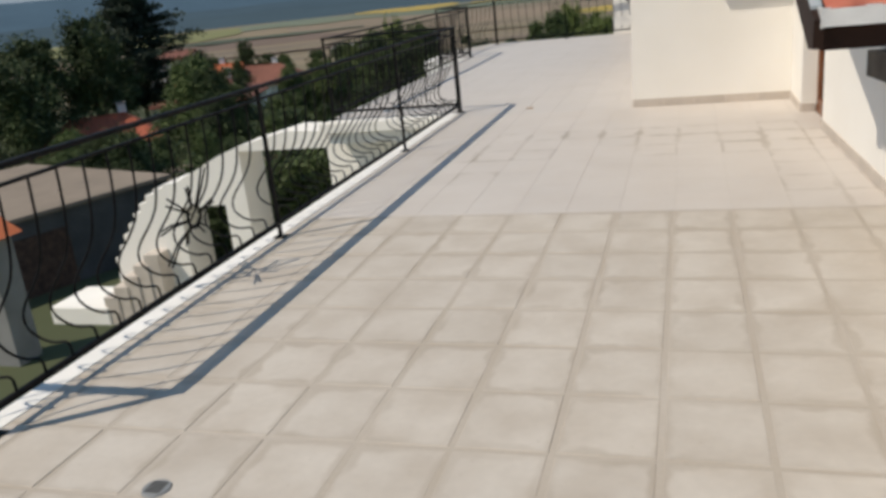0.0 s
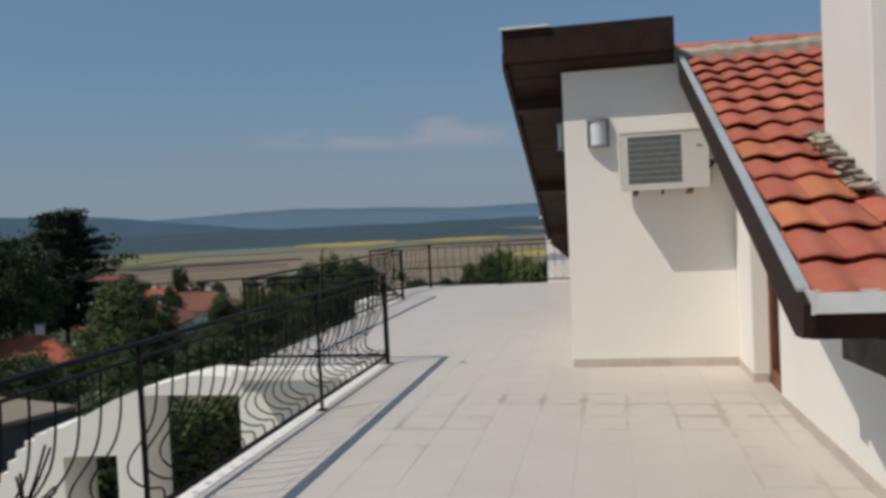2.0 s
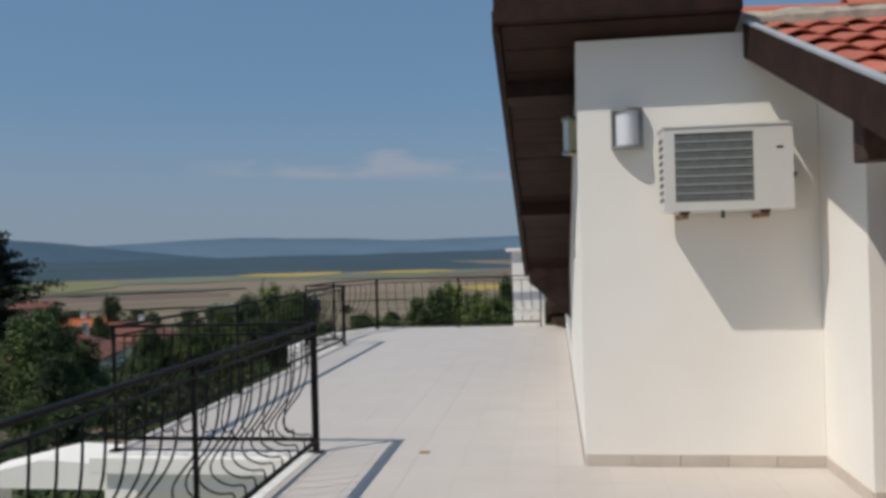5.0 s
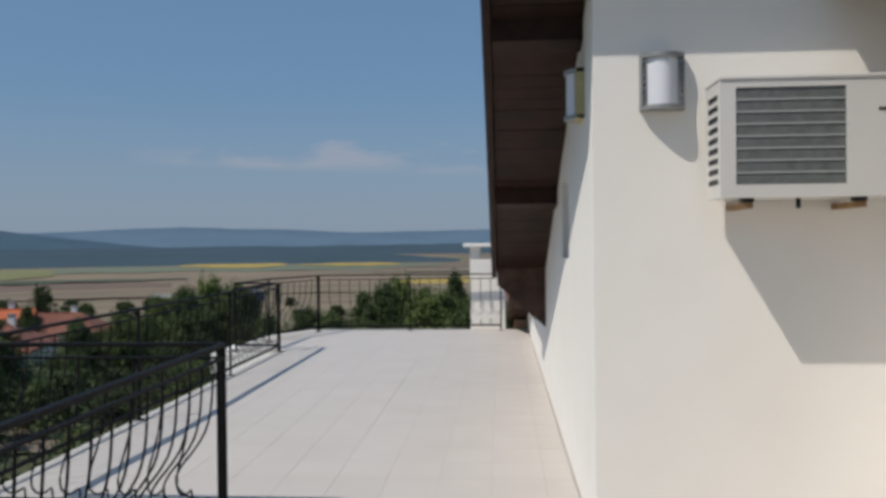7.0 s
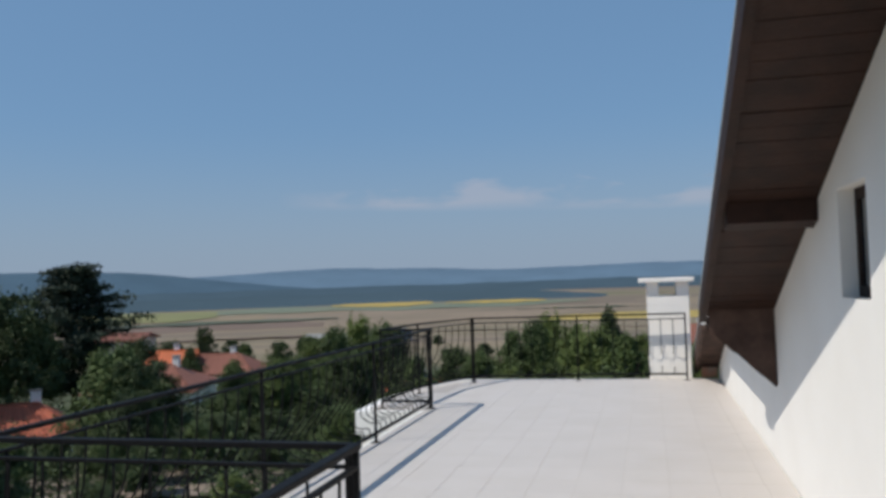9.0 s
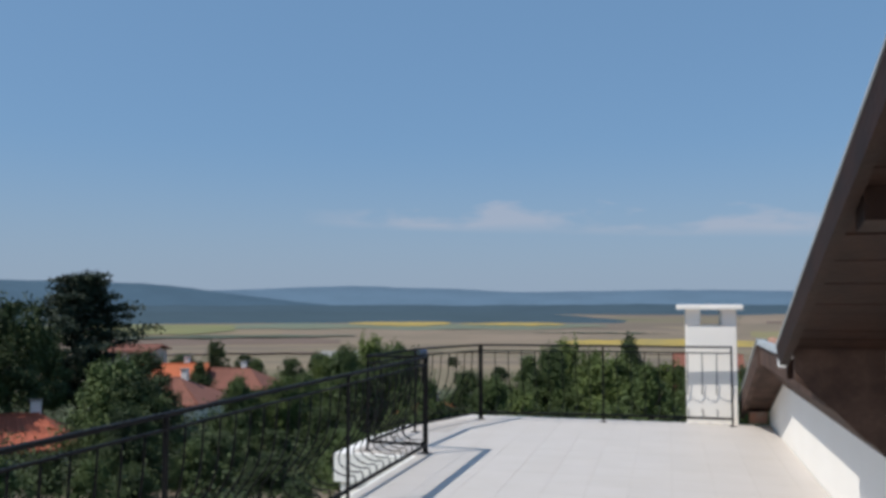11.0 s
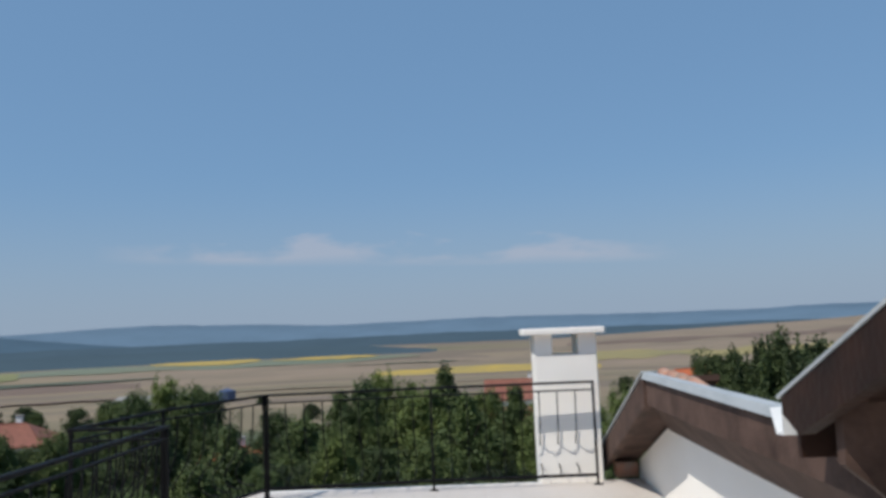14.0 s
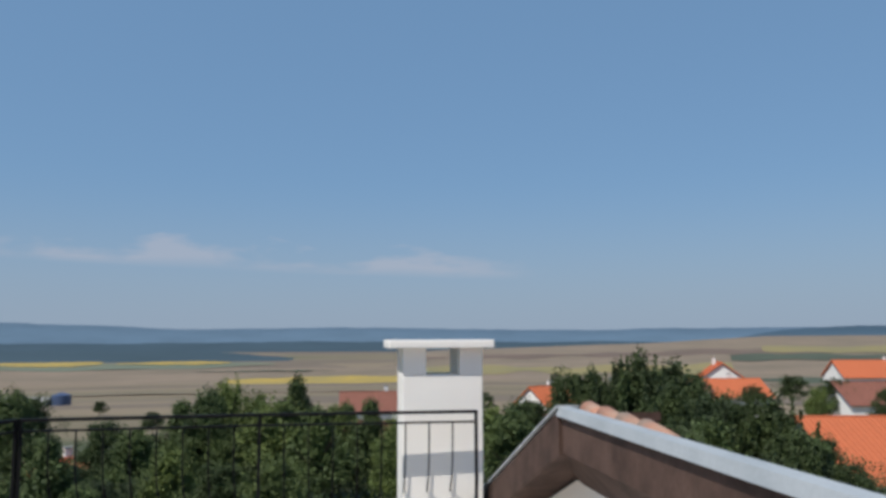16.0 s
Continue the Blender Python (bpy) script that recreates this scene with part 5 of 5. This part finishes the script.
# garden trees: bearing, distance, height of the top, kind, width
for az, dist, top, k, wd in ((-44.0, 62, 2.0, 2, 0.72), (-47.5, 60, 1.0, 0, 0.9), (-42.0, 70, -0.8, 2, 0.8), (-36.4, 66, -1.8, 0, 0.8), (-50.5, 50, -0.2, 2, 1.0),
                             (-36.8, 46, -3.4, 5, 0.9), (-46, 36, -3.8, 5, 1.1), (-49, 30, -2.8, 0, 1.1), (-38.0, 40, -2.9, 0, 0.8), (-45, 24, -4.0, 0, 1.2), (-42.4, 42, -5.0, 0, 0.9), (-40.4, 36, -4.4, 5, 0.9),
                             (-42, 29, -4.6, 3, 1.3), (-34, 40, -4.6, 5, 1.1), (-31.2, 47, -4.3, 5, 0.9), (-29.4, 53, -3.6, 0, 0.8), (-28.0, 52, -3.9, 1, 0.8), (-26.2, 58, -3.2, 5, 0.8), (-24.8, 66, -2.3, 1, 0.8),
                             (-23.2, 62, -1.5, 5, 0.75), (-21.6, 66, -0.7, 1, 0.75), (-20.0, 62, -1.3, 5, 0.75), (-22.4, 54, -2.6, 0, 0.9), (-18.8, 70, -2.2, 2, 0.8), (-33, 30, -5.0, 1, 1.2), (-28, 30, -4.6, 3, 1.4), (-30, 22, -5.2, 5, 1.2),
                             (-35.5, 108, -5.6, 2, 0.9), (-33.0, 112, -5.2, 0, 0.9), (-31, 118, -6.4, 2, 1.0), (-28.6, 112, -5.6, 5, 0.9), (-26.4, 106, -5.2, 0, 1.0), (-24.4, 100, -4.4, 2, 0.9), (-32.4, 92, -4.6, 6, 1.4), (-29.2, 84, -6.9, 5, 0.8),
                             (-24, 38, -4.0, 5, 1.1), (-20.5, 42, -3.6, 1, 1.0), (-18, 50, -3.0, 4, 1.3), (-16.5, 40, -3.9, 5, 1.0), (-15.2, 58, -3.0, 0, 0.9), (-13.5, 52, -2.9, 5, 0.9), (-12, 44, -3.0, 1, 0.9), (-10.8, 60, -2.2, 4, 1.2),
                             (-9.4, 58, -1.3, 5, 0.7), (-8.0, 62, -0.8, 1, 0.7), (-6.6, 60, -1.5, 1, 0.7), (-5.4, 54, -1.6, 1, 1.2), (-4.0, 58, -0.7, 6, 1.0), (-3.0, 50, -2.0, 4, 1.2), (-6.0, 40, -3.0, 1, 1.0), (-1.4, 58, -2.2, 1, 0.9), (0.4, 54, -1.9, 4, 1.0),
                             (2.0, 48, -2.2, 1, 0.9), (3.6, 56, -2.4, 0, 0.9), (5.0, 52, -2.6, 5, 0.9), (-10, 32, -4.2, 5, 1.1), (-3, 34, -3.9, 1, 1.1), (2.5, 32, -4.0, 5, 1.0), (-14, 30, -4.6, 1, 1.2), (-7, 28, -4.6, 5, 1.1), (-18.5, 31, -4.4, 1, 1.1),
                             (7, 48, -1.6, 1, 0.9), (8.6, 42, -1.4, 5, 0.9), (10, 36, -1.8, 1, 0.8), (10.4, 56, -2.0, 0, 0.9), (12.6, 52, -0.1, 0, 0.6), (13.9, 50, 0.1, 7, 0.7), (15.4, 48, 0.5, 7, 0.8), (16.6, 46, 1.1, 7, 0.7), (17.9, 50, 0.1, 7, 0.7),
                             (19.0, 52, 0.2, 6, 1.3), (20.4, 50, -0.6, 7, 0.8), (21.8, 48, -1.2, 3, 0.8), (14.6, 36, -1.2, 0, 0.8), (17.5, 36, -1.6, 3, 1.0), (19.6, 38, -1.6, 4, 1.3), (22.5, 36, -2.6, 0, 0.8), (24.0, 42, -2.2, 3, 0.9),
                             (25.6, 40, -2.4, 4, 1.2), (27.2, 38, -2.9, 3, 0.8), (20, 27, -3.2, 5, 0.8), (23.5, 27, -3.4, 0, 0.8), (27.0, 31, -4.2, 4, 1.0), (16.5, 26, -3.0, 1, 0.8), (28.8, 34, -4.6, 3, 0.7),
                             (18, 84, -2.6, 2, 0.9), (21, 112, -3.2, 0, 0.9), (22.6, 132, -3.4, 2, 1.0), (26, 134, -5.2, 2, 1.0), (29.4, 104, -3.6, 1, 0.8), (31, 142, -4.4, 2, 1.2), (33.6, 128, -5.0, 0, 1.0), (36, 150, -4.6, 5, 1.2)):
    stand(kinds[k], az, dist, top, rng.uniform(0, 360), wd)
# feathery trees between the terrace and the orange roofs, and bushes under the pine
for az, dist, top, k, wd, ex, ey in ((22.3, 40, -0.3, 7, 0.8, -1.85, 14), (24.5, 38, -0.7, 7, 0.8, -1.85, 14), (26.5, 40, -1.0, 0, 0.7, -1.85, 14), (28.6, 40, -0.8, 7, 0.9, -1.85, 14), (30.0, 36, -1.9, 7, 0.9, -1.85, 14), (31.2, 42, -2.7, 0, 0.8, -1.85, 14),
                                     (26.0, 30, -2.6, 7, 0.9, -1.85, 14), (29.0, 30, -3.0, 7, 0.9, -1.85, 14), (23.0, 30, -2.2, 0, 0.8, -1.85, 14),
                                     (-37.6, 45, -1.2, 5, 0.95, -1.7, 10.8), (-36.2, 44, -1.9, 2, 1.0, -1.7, 10.8), (-29.4, 50, -2.7, 5, 0.7, -1.7, 10.8), (-26.7, 50, -2.6, 1, 0.8, -1.7, 10.8), (-30.7, 110, -3.2, 2, 0.6, -1.7, 10.8)):
    stand(kinds[k], az, dist, top, rng.uniform(0, 360), wd, ex, ey)
for i in range(40):
    az, dist = -56 + 64 * rng.random(), 20 + 34 * rng.random()
    if az < -36 and dist < 34:
        continue
    stand(kinds[rng.choice((0, 0, 5, 3, 2))], az, dist, -5.0 - 0.6 * rng.random() + 0.02 * (dist - 20), rng.uniform(0, 360), 1.4)
for az, dist, top, k, wd in ((-33, 150, -7, 2, 1.4), (-29, 160, -8, 0, 1.4), (-24, 160, -8, 2, 1.4), (-19, 140, -7.5, 0, 1.3), (-38, 130, -6, 2, 1.4), (-15, 180, -10, 2, 1.4), (-12, 120, -7.5, 0, 1.2), (-4, 140, -7.8, 2, 1.3), (0, 120, -7.0, 5, 1.2), (5, 130, -7.2, 2, 1.3),
                             (9, 150, -7.4, 2, 1.4), (13, 170, -7.4, 0, 1.4), (16, 200, -8, 2, 1.5), (36, 190, -5.6, 2, 1.4), (38, 150, -4.6, 0, 1.3), (41, 160, -4.6, 2, 1.4), (33, 210, -6.6, 0, 1.5), (29, 230, -7.6, 2, 1.5)):
    stand(kinds[k], az, dist, top, rng.uniform(0, 360), wd)
for t in kinds + [pine]:
    for o in (*t.children_recursive, t):
        bpy.data.objects.remove(o)

# undergrowth filling the garden slope
v, f = [], []
rngu = random.Random(5)
for _ in range(1300):
    a, d = radians(rngu.uniform(-58, 40)), 12 + 62 * math.sqrt(rngu.uniform(0, 1))
    x, y = d * math.sin(a), 12 + d * math.cos(a)
    if x < -11 and y < 30 or x < -9 and y < 24 or (x > -6.5 and y < 24):
        continue
    hh = rngu.uniform(0.6, 1.9)
    leaves(v, f, rngu, Vector((x, y, ground_z(x, y) + hh * 0.7)), hh, 110, 0.2, 0.9)
bush = crown("undergrowth", v, f, LEAF, None)
tagged(bush, "dense green undergrowth on the garden slope", "undergrowth", kind="stuff")
hedge_v, hedge_f = [], []
for _ in range(260):
    leaves(hedge_v, hedge_f, rngu, Vector((rngu.uniform(-7.6, -4.5), rngu.uniform(11.8, 12.6), rngu.uniform(-4.0, -1.0))), 0.34, 120, 0.11)
tagged(crown("climbing_plant", hedge_v, hedge_f, LEAF, None), "dark green climbing plant behind the opening", "plant", kind="stuff")

# ---- cloud bank ----
def cloud_mat():
    m = bpy.data.materials.new("thin_cloud")
    m.use_nodes = True
    nt = m.node_tree
    nt.nodes.clear()
    out, mix, tr, em = [nt.nodes.new(n) for n in ("ShaderNodeOutputMaterial", "ShaderNodeMixShader", "ShaderNodeBsdfTransparent", "ShaderNodeEmission")]
    em.inputs[0].default_value, em.inputs[1].default_value = (0.53, 0.53, 0.60, 1), 0.88
    tc, mp, no = [nt.nodes.new(n) for n in ("ShaderNodeTexCoord", "ShaderNodeMapping", "ShaderNodeTexNoise")]
    mp.inputs["Scale"].default_value = (0.0028, 0.0028, 0.0095)
    no.inputs["Scale"].default_value, no.inputs["Detail"].default_value = 1.0, 7
    uv, grad = nt.nodes.new("ShaderNodeSeparateXYZ"), nt.nodes.new("ShaderNodeMath")
    L = nt.links
    L.new(tc.outputs["Object"], mp.inputs[0]), L.new(mp.outputs[0], no.inputs["Vector"])
    L.new(tc.outputs["UV"], uv.inputs[0])
    def math_node(op, a, b, clamp=False):
        n = nt.nodes.new("ShaderNodeMath")
        n.operation, n.use_clamp = op, clamp
        for i, s in enumerate((a, b)):
            if isinstance(s, (int, float)):
                n.inputs[i].default_value = s
            else:
                L.new(s, n.inputs[i])
        return n.outputs[0]
    bell = lambda s: math_node('MULTIPLY', math_node('MULTIPLY', s, math_node('SUBTRACT', 1.0, s)), 4.0)
    foot = math_node('MULTIPLY', uv.outputs[1], 3.2, True)
    ends = math_node('MULTIPLY', bell(uv.outputs[0]), 1.6, True)
    shape = math_node('MULTIPLY', foot, ends)
    edge = math_node('ADD', math_node('MULTIPLY', uv.outputs[1], 0.36), 0.20)
    dens = math_node('MULTIPLY', math_node('SUBTRACT', no.outputs["Fac"], edge), 4.6, True)
    fac = math_node('MULTIPLY', math_node('MULTIPLY', dens, shape), 0.46, True)
    L.new(fac, mix.inputs[0]), L.new(tr.outputs[0], mix.inputs[1]), L.new(em.outputs[0], mix.inputs[2]), L.new(mix.outputs[0], out.inputs[0])
    return m

bm = bmesh.new()
rows = []
for i in range(81):
    az = -25 + 40 * i / 80
    low = 5.0 - 0.03 * (az + 20)
    high = low + 1.5 + 1.5 * bump(az, -7.6, 5.0) + 0.8 * bump(az, 5.0, 3.0)
    a = radians(az)
    rows.append([bm.verts.new((4800 * math.sin(a), 4800 * math.cos(a), 4800 * math.tan(radians(low + (high - low) * k / 4)))) for k in range(5)])
uvl = bm.loops.layers.uv.new("span")
for i, (p, q) in enumerate(zip(rows, rows[1:])):
    for k in range(4):
        fc = bm.faces.new((p[k], q[k], q[k + 1], p[k + 1]))
        for lp, w in zip(fc.loops, ((i, k), (i + 1, k), (i + 1, k + 1), (i, k + 1))):
            lp[uvl].uv = (w[0] / 80, w[1] / 4)
cl = tagged(part("backdrop_cloud", bm, cloud_mat(), smooth=True), "thin pale pinkish cloud bank over the hills", "cloud", kind="structure")
